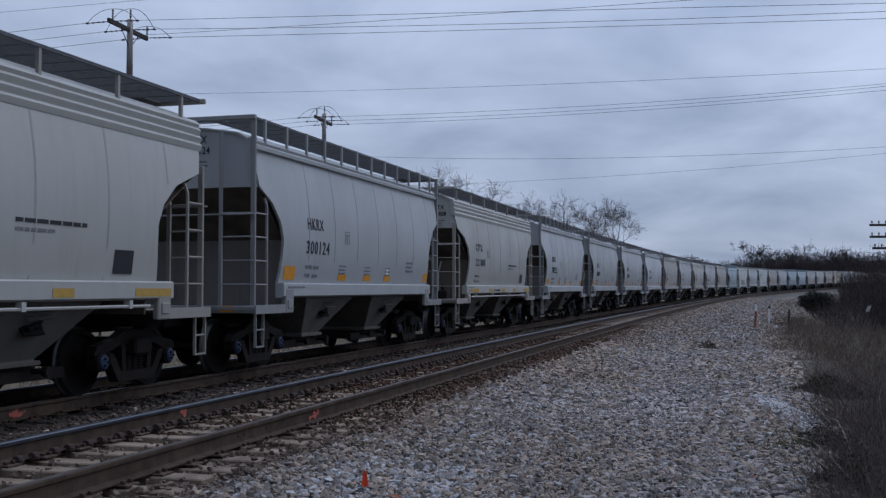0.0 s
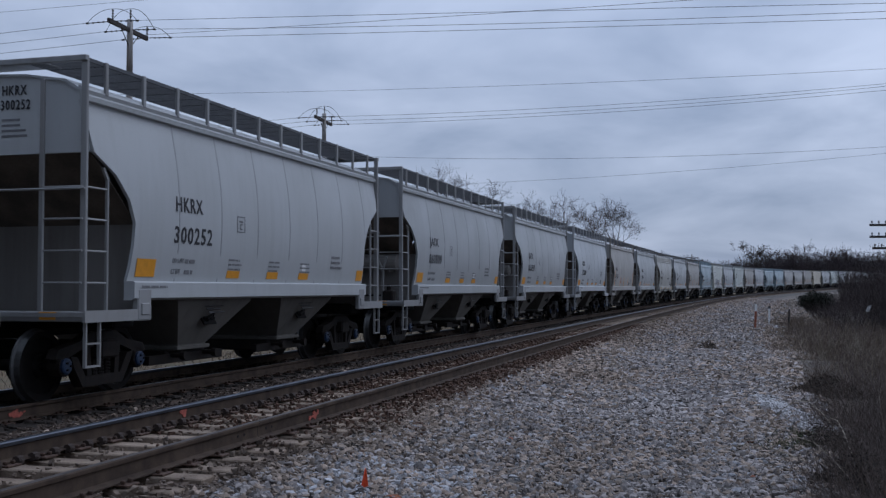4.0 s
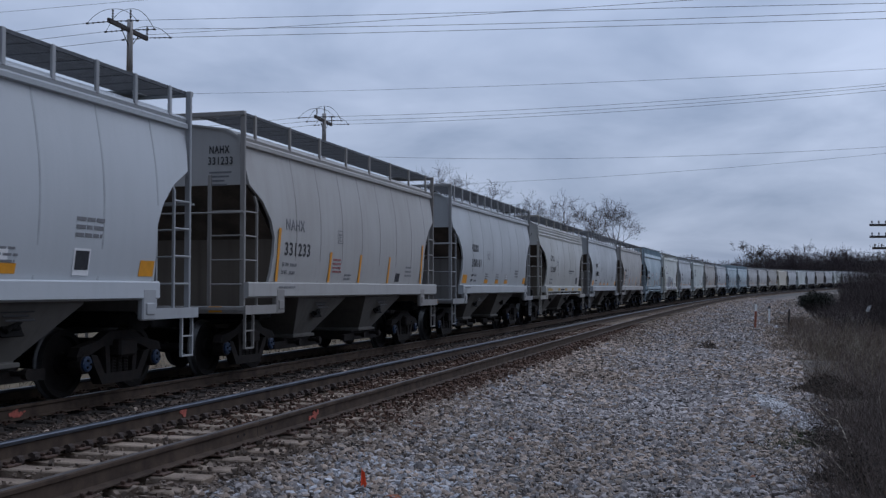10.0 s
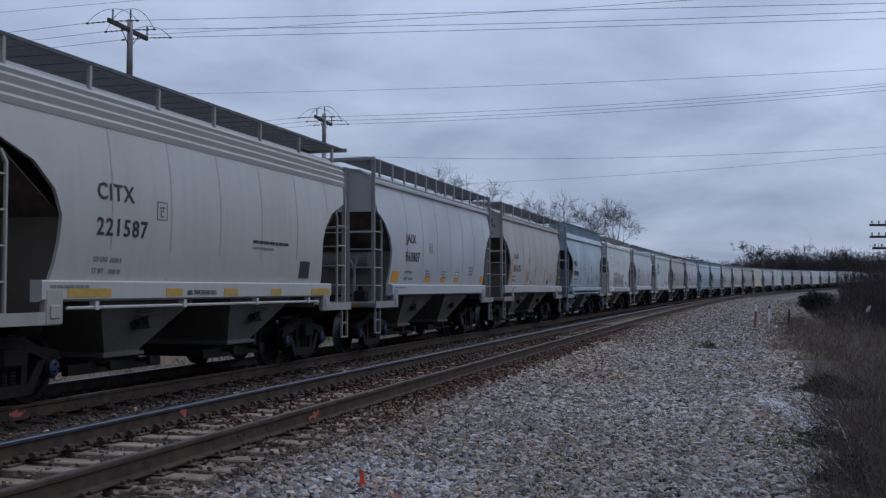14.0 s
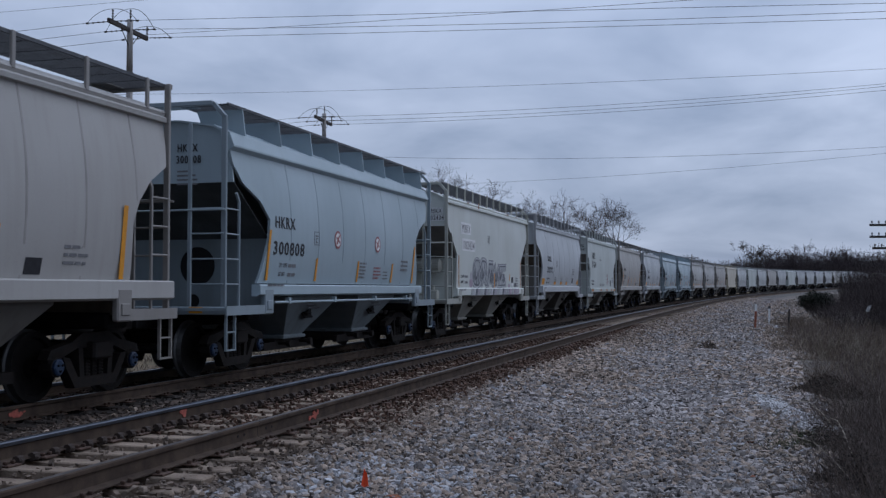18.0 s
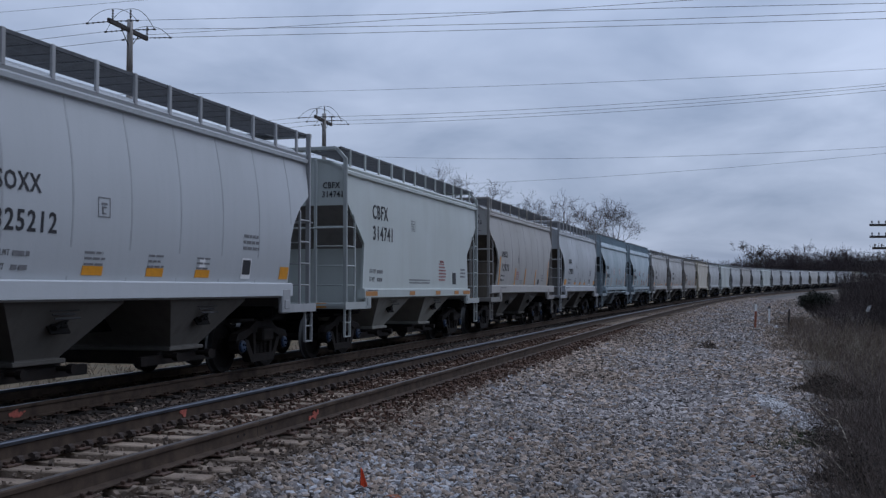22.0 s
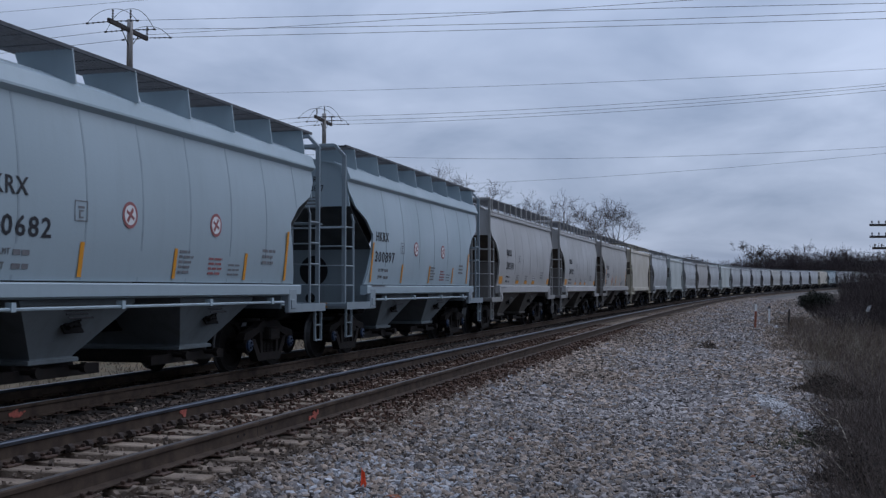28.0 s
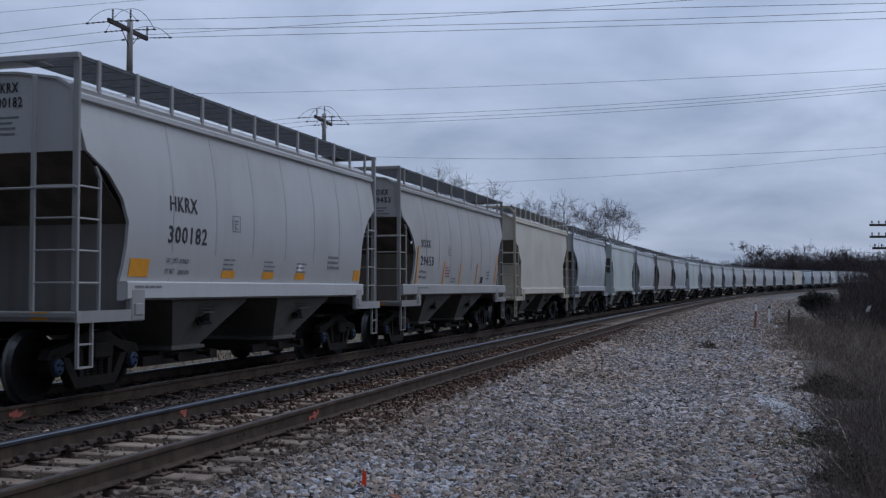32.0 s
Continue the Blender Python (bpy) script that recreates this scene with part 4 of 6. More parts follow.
def plant_trees():
    # behind the train: x, y, height, kind, turn
    kinds = {k: bare_tree(k) for k in (1, 2, 3, 4)}
    kinds.update({k + 10: bare_tree(k, thin=0.0020) for k in (1, 2, 3)})   # stouter ones far off
    for x, y, h, k, turn in ((-0.6, 94, 14.6, 1, 0), (2.75, 95, 13.8, 2, 60), (8.6, 105, 12.9, 4, 20), (12.9, 106, 13.0, 1, 120), (16.7, 107, 12.9, 3, 10), (38.0, 182, 9.6, 11, 40), (45.0, 190, 9.0, 12, 70), (47.6, 196, 9.0, 13, 30), (58, 230, 9.4, 13, 100), (96.6, 330, 18.0, 12, 15)):
        root = tagged(new("bare_tree"), "leafless tree with a fine twiggy crown behind the train", "tree", "bare trees")
        root.matrix_world = pose(x, y, -1.4, 0, 0, turn) @ Matrix.Scale(h, 4)
        part("trunk", kinds[k][0], root)
        part("crown", kinds[k][1], root)
    # far woods on the rise beyond the curve
    rng = np.random.default_rng(21)
    protos, scrub = [], []
    for k in range(5):
        segs, g = [], np.random.default_rng(40 + k)
        grow(g, (0, 0, 0), (0, 0, 1), 4.2, 0.20, 0, segs, 0.5, 0.1, (0, 0), 0.04)
        for e in range(3):
            a, t = 6.28 * (e + g.uniform(-0.3, 0.3)) / 3, g.uniform(0.15, 0.6)
            grow(g, segs[2][1], (math.sin(t) * math.cos(a), math.sin(t) * math.sin(a), math.cos(t)), g.uniform(3.4, 4.6), 0.10, 3, segs, 0.52, 0.04, (3, 4), 0.10)
        protos.append(limb_arrays(segs, 0.032))
        segs = []
        for e in range(2):
            grow(g, (g.normal(0, 0.5), g.normal(0, 0.5), 0), (g.normal(0, 0.3), g.normal(0, 0.3), 1), 4.5, 0.08, 2, segs, 0.55, 0.1, (4, 5), 0.12)
        scrub.append(limb_arrays(segs, 0.075))
    vs, fs, o = [], [], 0
    for k in range(460):
        low = k >= 220
        u = rng.uniform(0, 1)
        depth = rng.uniform(400, 520)
        x = (0.259 + u * 0.190) * depth
        h = rng.uniform(11.5, 16.5) * (0.70 + 0.30 * min(1, u * 4)) * (0.86 + 0.08 * math.sin(u * 23))
        v, f = (scrub if low else protos)[rng.integers(5)]
        a = rng.uniform(0, 6.28)
        c, s = math.cos(a), math.sin(a)
        w = v * (h / 10.0)
        w = np.stack([w[:, 0] * c - w[:, 1] * s + x, w[:, 0] * s + w[:, 1] * c + depth, w[:, 2] + 1.0], -1)
        vs.append(w)
        fs.append(f + o)
        o += len(w)
    tagged(new("woods", np_mesh("woods", np.concatenate(vs), np.concatenate(fs), M_FARTWIG)), "distant leafless brown woods beyond the curve", "woods", kind="stuff")


def brush_stems(rng, roots, height, lean, r, forks):
    """Many thin bent stems with side twigs, as pieces for limb_arrays."""
    n = len(roots)
    segs = []
    h = height * rng.uniform(0.55, 1.15, n)
    d = np.stack([rng.normal(0, lean, n), rng.normal(0, lean, n), np.ones(n)], -1)
    d /= np.linalg.norm(d, axis=1, keepdims=True)
    p = roots.copy()
    P0, P1, R0, R1 = [], [], [], []
    rows = 4 if forks else 2
    for k in range(rows):
        q = p + d * (h / rows)[:, None]
        P0.append(p), P1.append(q)
        R0.append(np.full(n, r * (1 - 0.8 * k / rows))), R1.append(np.full(n, r * (1 - 0.8 * (k + 1) / rows)))
        for _ in range(forks if k else 0):
            w = d + rng.normal(0, 0.55, (n, 3)) + np.array([0, 0, 0.25])
            w /= np.linalg.norm(w, axis=1, keepdims=True)
            e = q + w * (h * rng.uniform(0.12, 0.32, n))[:, None]
            P0.append(q), P1.append(e), R0.append(np.full(n, r * 0.5)), R1.append(np.full(n, r * 0.25))
            w2 = w + rng.normal(0, 0.5, (n, 3))
            w2 /= np.linalg.norm(w2, axis=1, keepdims=True)
            e2 = e + w2 * (h * rng.uniform(0.08, 0.2, n))[:, None]
            P0.append(e), P1.append(e2), R0.append(np.full(n, r * 0.35)), R1.append(np.full(n, r * 0.2))
        d = d + rng.normal(0, 0.14, (n, 3))
        d /= np.linalg.norm(d, axis=1, keepdims=True)
        p = q
    return list(zip(np.concatenate(P0), np.concatenate(P1), np.concatenate(R0), np.concatenate(R1)))


def root_points(rng, n, s0, s1, l0, l1, power=1.0):
    s = s0 + (s1 - s0) * rng.uniform(0, 1, n) ** power
    lat = l0 + (l1 - l0) * rng.uniform(0, 1, n)
    # most stems stand in loose clumps
    k = max(1, n // 40)
    home = rng.integers(0, k, n)
    tuft = rng.uniform(0, 1, n) < 0.6
    s = np.where(tuft, s[home] + rng.normal(0, 0.022 * (s1 - s0) ** 0.75, n), s)
    lat = np.where(tuft, lat[home] + rng.normal(0, 0.05 * (l1 - l0), n), lat)
    edge = 0.28 * np.sin(s * 0.5) + 0.2 * np.sin(s * 1.3 + 1)
    lat = lat + edge
    x, y = line(s, lat)
    return np.stack([x, y, ground_z(s, lat) - 0.03], -1)


def plant_brush():
    rng = np.random.default_rng(8)
    thickets = (
        ("brush", "dense leafless brown brush at the edge of the gravel", 4600, 8.5, 18.5, 10.45, 14.2, 0.80, 0.5, 0.0034, 1, M_WEED, 1.0),
        ("brush", "low brown undergrowth at the rim of the gravel", 2600, 9.5, 18.5, 10.15, 11.6, 0.32, 0.7, 0.003, 1, M_WEED, 1.0),
        ("brush", "low brown weeds and scrub beside the gravel", 2800, 18, 48, 11.2, 15.0, 0.55, 0.45, 0.005, 1, M_WEED, 1.0),
        ("brush", "leafless brown brush behind the low weeds", 2600, 24, 52, 14.5, 23.0, 1.6, 0.3, 0.009, 1, M_TWIG, 1.0),
        ("brush", "tall tangled leafless brush along the curve", 3000, 45, 110, 16.4, 30.0, 2.8, 0.35, 0.014, 2, M_TWIG, 1.0),
        ("brush", "low leafless scrub beside the gravel", 2600, 44, 150, 12.9, 17.5, 0.85, 0.4, 0.011, 1, M_TWIG, 1.0),
        ("brush", "tall tangled leafless brush along the curve", 2800, 105, 260, 17.2, 36.0, 4.2, 0.3, 0.03, 1, M_TWIG, 1.0),
    )
    grasses = (
        ("dry_stalks", "bleached bent stalks standing in the brush", 420, 9.2, 40, 10.9, 15.5, 1.0, 0.55, 0.0035, 1, M_WHITEGRASS, 1.3),
        ("dry_grass", "dead straw-coloured grass along the gravel edge", 11000, 10, 70, 10.5, 13.6, 0.36, 0.6, 0.0035, 0, M_STRAW, 1.2),
        ("dry_grass", "pale dead grass clumps before the brush", 5000, 24, 56, 11.2, 15.5, 0.62, 0.5, 0.006, 0, M_STRAW, 1.0),
        ("dry_grass", "dead straw-coloured grass beside the gravel", 4000, -8, 7, 11.3, 15.0, 0.36, 0.6, 0.004, 0, M_STRAW, 1.0),
        ("dry_grass", "dead grass beyond the loaded track", 7000, 8, 120, -16, -5.5, 0.4, 0.6, 0.012, 0, M_DULLGRASS, 1.3),
    )
    for name, label, n, s0, s1, l0, l1, h, lean, r, forks, m, power in thickets + grasses:
        segs = brush_stems(rng, root_points(rng, n, s0, s1, l0, l1, power), h, lean, r, forks)
        tagged(new(name, np_mesh(name, *limb_arrays(segs), m)), label, name.replace("_", " "), kind="stuff")
    # the dark evergreen shrub by the curve
    segs = []
    for _ in range(4200):
        c = rng.normal(0, 1, 3)
        c /= np.linalg.norm(c)
        lobe = 0.86 + 0.14 * math.sin(5 * c[0] + 1) * math.sin(6 * c[1]) + 0.10 * math.sin(9 * c[2] + 3 * c[0])
        c = c * rng.uniform(0.35, 1.0) * lobe * np.array([1.5, 1.4, 0.85]) + np.array([0, 0, 0.80])
        w = rng.normal(0, 1, 3) * np.array([1, 1, 0.8]) + np.array([0, 0, 0.3])
        w = w / np.linalg.norm(w) * rng.uniform(0.08, 0.26)
        segs.append((c, c + w, 0.022, 0.008))
    ced = tagged(new("evergreen_shrub"), "dark low rounded evergreen shrub at the edge of the brush", "shrub")
    ced.matrix_world = pose(27.3, 78, -0.30)
    part("trunk", MB().tube((0, 0, -0.2), (0, 0, 1.3), 0.09, 7, 0, 0.04).mesh("trunk", M_BARK), ced)
    part("crown", np_mesh("crown", *limb_arrays(segs), M_CEDAR), ced)


def debris(x, y, w, n, seed, label):
    """A low heap of dark twigs and leaf litter."""
    rng = np.random.default_rng(seed)
    segs = []
    for _ in range(n):
        u = rng.normal(0, 0.5, 2)
        c = np.array([u[0] * w * 1.2, u[1] * w * 1.5, rng.uniform(0, 0.34) * math.exp(-2.2 * float(u @ u))])
        d = rng.normal(0, 1, 3) * np.array([1, 1, 0.55])
        d = d / np.linalg.norm(d) * rng.uniform(0.02, 0.13)
        segs.append((c, c + d, rng.uniform(0.004, 0.014), 0.003))
    ob = new("debris_heap", np_mesh("debris_heap", *limb_arrays(segs), M_DEBRIS))
    ob.matrix_world = pose(x, y, -0.34)
    tagged(ob, label, "debris", kind="stuff")


def build_small():
    debris(6.55, 18.2, 0.55, 3000, 1, "dark heap of rotten twigs and leaves on the gravel edge")
    debris(7.75, 31.2, 0.30, 500, 2, "small brown clump of dead weeds on the gravel")
    debris(3.78, 9.6, 0.45, 1500, 3, "dark leaf litter and broken stems under the brush")
    debris(4.25, 11.9, 0.28, 500, 4, "dark leaf litter and broken stems under the brush")
    # dead leaves lying about and a tuft of bleached grass
    rng = np.random.default_rng(17)
    leaf = MB().add([(-0.05, 0, 0.0), (0, -0.028, 0.012), (0.055, 0, 0.004), (0, 0.03, 0.015), (-0.05, 0, -0.002), (0, -0.028, 0.010), (0.055, 0, 0.002), (0, 0.03, 0.013)], [(0, 1, 2, 3), (7, 6, 5, 4)]).mesh("dead_leaf", M_LEAF)
    for k in range(46):
        s = rng.uniform(9.2, 13.5) if k < 34 else rng.uniform(9, 24)
        lat = rng.normal(10.75, 0.28) if k < 34 else rng.uniform(6.2, 10.6)
        v = spot(s, lat, 0)
        ob = new("dead_leaf", leaf)
        ob.matrix_world = pose(v.x, v.y, float(ground_z(s, lat)) + 0.03, rng.uniform(-25, 25), rng.uniform(-25, 25), rng.uniform(0, 360)) @ Matrix.Scale(rng.uniform(0.9, 1.7), 4)
        tagged(ob, "curled russet dead leaf lying on the gravel", "leaf", "dead leaves")
    for x, y, n, h, m, name, label in ((4.05, 9.75, 60, 0.30, M_WHITEGRASS, "dead_grass_tuft", "bleached tuft of dead grass at the brush edge"), (3.95, 11.9, 260, 0.16, M_GREEN, "weed_clump", "low dull green weeds at the brush edge"), (4.3, 12.6, 200, 0.18, M_GREEN, "weed_clump", "low dull green weeds at the brush edge")):
        roots = np.stack([rng.normal(0, 0.14, n), rng.normal(0, 0.14, n), np.full(n, -0.02)], -1)
        ob = new(name, np_mesh(name, *limb_arrays(brush_stems(rng, roots, h, 0.6, 0.005, 0)), m))
        ob.matrix_world = pose(x, y, -0.33)
        tagged(ob, label, "grass", kind="stuff")
    # long bleached stalks lying over the brush edge
    for a, b, lift in (((2.9, 11.5), (3.45, 10.2), 0.10), ((3.55, 11.6), (3.55, 9.4), 0.22), ((4.35, 12.4), (4.05, 10.6), 0.30), ((4.15, 13.6), (4.5, 12.2), 0.35)):
        pts = [Vector((a[0] + (b[0] - a[0]) * u, a[1] + (b[1] - a[1]) * u, -0.27 + lift * math.sin(3.14 * u) + 0.08 * u)) for u in (0, 0.2, 0.4, 0.6, 0.8, 1.0)]
        tagged(new("dead_stalk", MB().cable(pts, 0.0045, 5).mesh("dead_stalk", M_WHITEGRASS)), "long bleached stalk bent over the gravel edge", "stalk", "dead stalks")
    litter(14.6, 46.6, -0.33, 0.28, 0.14, 3, "crumpled white plastic litter lying at the brush edge")
    litter(15.0, 46.9, -0.33, 0.2, 0.12, 4, "crumpled white plastic litter lying at the brush edge")
    litter(17.15, 43.0, 0.55, 0.20, 0.20, 5, "white plastic scrap caught in the brush")
    stub = tagged(new("old_post"), "dark weathered wooden post leaning at the brush edge", "post")
    stub.matrix_world = pose(14.9, 46.0, -0.36, 2, 2, 0)
    part("post", MB().tube((0, 0, -0.1), (0, 0, 0.95), 0.05, 8, 0, 0.04).mesh("post", M_ARM), stub)
    # survey stakes
    for x, y, h, lean, lower, label in ((14.1, 48.2, 1.12, 3, M_STAKE, "orange-brown survey stake with a pale top stuck in the gravel"), (16.3, 53.3, 0.95, 1.5, M_WHITE, "white marker post with a dark top stuck in the gravel")):
        root = tagged(new("marker_stake"), label, "stake", "marker stakes")
        root.matrix_world = pose(x, y, -0.36, 0, lean, 0)
        part("post", MB().box(-0.045, 0.045, -0.03, 0.03, -0.1, h * 0.72 if lower is M_STAKE else h * 0.88, bev=0.006).mesh("post", lower), root)
        top = MB().box(-0.05, 0.05, -0.035, 0.035, h * 0.72 if lower is M_STAKE else h * 0.88, h, bev=0.008)
        part("cap", top.mesh("cap", M_WHITE if lower is M_STAKE else M_INK), root, "pale painted top" if lower is M_STAKE else "dark top band")


def litter(x, y, z, w, h, seed, label):
    """A crumpled white sheet of plastic."""
    rng = np.random.default_rng(seed)
    n = 6
    m = MB()
    top = [Vector((w * (i / n - 0.5) + rng.normal(0, 0.02), rng.normal(0, 0.10) * w, h * j / n + rng.normal(0, 0.03))) for j in range(n + 1) for i in range(n + 1)]
    m.add(top + [p + Vector((0, 0.004, 0)) for p in top], [(k * 49 + j * 7 + i, k * 49 + j * 7 + i + 1, k * 49 + j * 7 + i + 8, k * 49 + j * 7 + i + 7) for k in (0, 1) for j in range(n) for i in range(n)])
    ob = new("plastic_litter", m.mesh("plastic_litter", M_WHITE))
    ob.matrix_world = pose(x, y, z, rng.uniform(-30, 30), rng.uniform(-20, 20), rng.uniform(-40, 40))
    tagged(ob, label, "litter")


def marker_flag(x, y, z, h):
    root = tagged(new("marker_flag"), "small orange-red vinyl marker flag on a wire in the gravel", "marker flag", "marker flags")
    root.matrix_world = pose(x, y, z)
    part("wire", MB().tube((0, 0, -0.05), (0, 0, h), 0.003, 5).mesh("wire", M_WIRE), root)
    m = MB()
    n = 5
    for k in range(n):
        a, b = k / n, (k + 1) / n
        ya, yb = 0.012 * math.sin(a * 5), 0.012 * math.sin(b * 5)
        za, zb = -0.05 * a, -0.05 * b
        low, high = 0.085, 0.03    # torn: wide at the foot, narrow at the tip
        front = [(low * a, ya, h - 0.15 + za), (low * b, yb, h - 0.15 + zb), (high * b, yb, h + zb), (high * a, ya, h + za)]
        m.add(front + [(x, y + 0.002, z) for x, y, z in front], [(0, 1, 2, 3), (7, 6, 5, 4), (3, 2, 6, 7), (0, 4, 5, 1)])
    return part("flag", m.mesh("flag", M_FLAG), root, "orange-red vinyl sheet")


build_ground()
build_stones()
build_tracks()
build_poles()
plant_trees()
plant_brush()
build_small()
FLAG = marker_flag(-0.70, 9.05, -0.25, 0.20)


# ---------- the hopper cars ----------
# local x runs to the rear of the train, y to its far side, z up from the rail head
PITCH_CAR = 12.8134
TRUCK_AT, AXLE_AT, WHEEL_R = 4.42, 0.86, 0.457
ROUND = ((1.55, 1.550), (1.75, 1.590), (2.05, 1.627), (2.35, 1.645), (2.65, 1.645), (2.95, 1.627), (3.2, 1.598), (3.5, 1.548), (3.7, 1.508), (3.86, 1.475))
FLAT = ((1.45, 1.60), (1.8, 1.60), (2.44, 1.60), (2.8, 1.60), (3.1, 1.60), (3.3, 1.595), (3.6, 1.58), (3.84, 1.56))


def lat_at(prof, z):
    return float(np.interp(z, [p[0] for p in prof], [p[1] for p in prof]))


def edge_round(z):
    return float(np.interp(z, (1.55, 1.9, 2.33, 2.6, 2.86, 3.03, 3.13, 3.21, 3.86), (4.54, 4.49, 4.47, 4.58, 4.80, 5.03, 5.22, 5.40, 5.48)))


def edge_deep(z):
    return float(np.interp(z, (1.55, 1.9, 2.33, 2.6, 2.86, 3.03, 3.13, 3.21, 3.86), (4.22, 4.14, 4.10, 4.20, 4.46, 4.76, 5.02, 5.36, 5.48)))


def edge_flat(z):
    return float(np.interp(z, (1.45, 2.44, 3.11, 3.18, 3.84), (4.47, 4.37, 5.2, 5.42, 5.44)))


def edge_box(z):
    return float(np.interp(z, (1.45, 2.44, 2.72, 3.02, 3.14, 3.19, 3.22, 3.86), (4.55, 4.20, 4.20, 4.68, 4.76, 5.05, 5.40, 5.46)))


STYLES = {
    "round": dict(prof=ROUND, edge=edge_round, paint="grey", sill=(1.30, 1.56, 4.52), seams=7, guard="posts", under="grey"),
    "geared": dict(prof=ROUND, edge=edge_round, paint="grey", sill=(1.30, 1.56, 4.52), seams=7, guard="posts", under="grey"),
    "silver": dict(prof=ROUND, edge=edge_round, paint="silver", sill=(1.30, 1.56, 4.52), seams=7, guard="posts", under="grey"),
    "warm": dict(prof=ROUND, edge=edge_round, paint="warm", sill=(1.30, 1.56, 4.52), seams=7, guard="posts", under="grey"),
    "dusty": dict(prof=ROUND, edge=edge_round, paint="dusty", sill=(1.30, 1.57, 5.52), seams=8, guard="posts", under="grey"),
    "ribbed": dict(prof=ROUND, edge=edge_deep, paint="beige", sill=(1.30, 1.56, 4.5), seams=6, guard="low", under="grey"),
    "gusset": dict(prof=ROUND, edge=edge_box, paint="blue", sill=(1.33, 1.53, 4.62), seams=7, guard="gussets", under="blue"),
    "flat": dict(prof=FLAT, edge=edge_flat, paint="white", sill=(1.24, 1.46, 4.50), seams=0, guard="posts", under="cream"),
    "buff": dict(prof=FLAT, edge=edge_flat, paint="buff", sill=(1.24, 1.48, 4.55), seams=0, guard="posts", under="grey"),
    "cream": dict(prof=FLAT, edge=edge_flat, paint="cream", sill=(1.24, 1.48, 4.55), seams=0, guard="posts", under="cream"),
}


def build_shell(st, far, root):
    """Side sheets, roof, and at each end an upright head, a sloping hopper sheet and a lower bulkhead."""
    prof, edge, paint = st["prof"], st["edge"], PAINT[st["paint"]]
    cols = 8 if far else 28
    rows = len(prof)
    for sy in (-1, 1):
        m = MB()
        vs = []
        for inner in (0, 1):
            for z, la in prof:
                e = edge(z) - 0.004 * inner
                vs += [(-e + 2 * e * c / cols, sy * (la - 0.05 * inner), z) for c in range(cols + 1)]
        w = cols + 1
        g = lambda k, r, c: k * rows * w + r * w + c
        fs = [(g(k, r, c), g(k, r, c + 1), g(k, r + 1, c + 1), g(k, r + 1, c)) for k in (0, 1) for r in range(rows - 1) for c in range(cols)]
        fs += [(g(0, r, c), g(0, r + 1, c), g(1, r + 1, c), g(1, r, c)) for r in range(rows - 1) for c in (0, cols)]
        fs += [(g(0, r, c), g(0, r, c + 1), g(1, r, c + 1), g(1, r, c)) for c in range(cols) for r in (0, rows - 1)]
        m.add(vs, fs)
        me = m.mesh("side_sheet", paint)
        me.polygons.foreach_set("use_smooth", [p.area < 0.4 and p.normal.y * sy > 0.5 for p in me.polygons])
        me.set_sharp_from_angle(angle=radians(35))
        part("side_sheet", me, root, "slightly bulging welded side sheet" if prof is ROUND else "flat welded side sheet")
    top = prof[-1]
    arch = [(-top[1], top[0]), (-top[1] + 0.02, top[0] + 0.14), (-1.2, 4.15), (-0.6, 4.24), (0, 4.265), (0.6, 4.24), (1.2, 4.15), (top[1] - 0.02, top[0] + 0.14), (top[1], top[0])]
    k = len(arch)
    under = [(y * 0.98, z - 0.03) for y, z in reversed(arch)]
    part("roof_sheet", MB().prism(arch + under, "x", -5.44, 5.44).mesh("roof_sheet", paint), root)
    la32 = lat_at(prof, 3.2) - 0.055
    head = MB().prism(arch + [(la32, 3.2), (-la32, 3.2)], "x", 5.36, 5.40).mesh("end_sheet", paint)
    back = {edge_box: 4.04, edge_deep: 3.96}.get(st["edge"], 4.26)
    sl = MB()
    vs = []
    for o in (0.0, 0.03):
        vs += [(5.36 - o, -1.53, 3.205), (5.36 - o, 1.53, 3.205), (back + 0.02 - o, 1.55, 2.32), (back + 0.02 - o, -1.55, 2.32)]
    sl.add(vs, [(0, 1, 2, 3), (7, 6, 5, 4), (0, 4, 5, 1), (2, 6, 7, 3), (1, 5, 6, 2), (0, 3, 7, 4)])
    # end recess: slope sheets and grey or blue bulkheads coloured darker for shade
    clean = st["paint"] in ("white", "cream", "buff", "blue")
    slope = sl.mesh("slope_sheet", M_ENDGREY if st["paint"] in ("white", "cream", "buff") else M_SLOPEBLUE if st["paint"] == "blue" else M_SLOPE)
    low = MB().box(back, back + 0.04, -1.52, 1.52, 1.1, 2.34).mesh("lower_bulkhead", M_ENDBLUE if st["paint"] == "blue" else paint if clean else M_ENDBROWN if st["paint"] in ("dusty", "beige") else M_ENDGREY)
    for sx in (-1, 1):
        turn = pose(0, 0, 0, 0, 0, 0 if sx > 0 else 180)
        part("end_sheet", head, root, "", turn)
        part("slope_sheet", slope, root, "sloping hopper sheet with shade in its dark colour", turn)
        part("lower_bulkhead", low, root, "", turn)


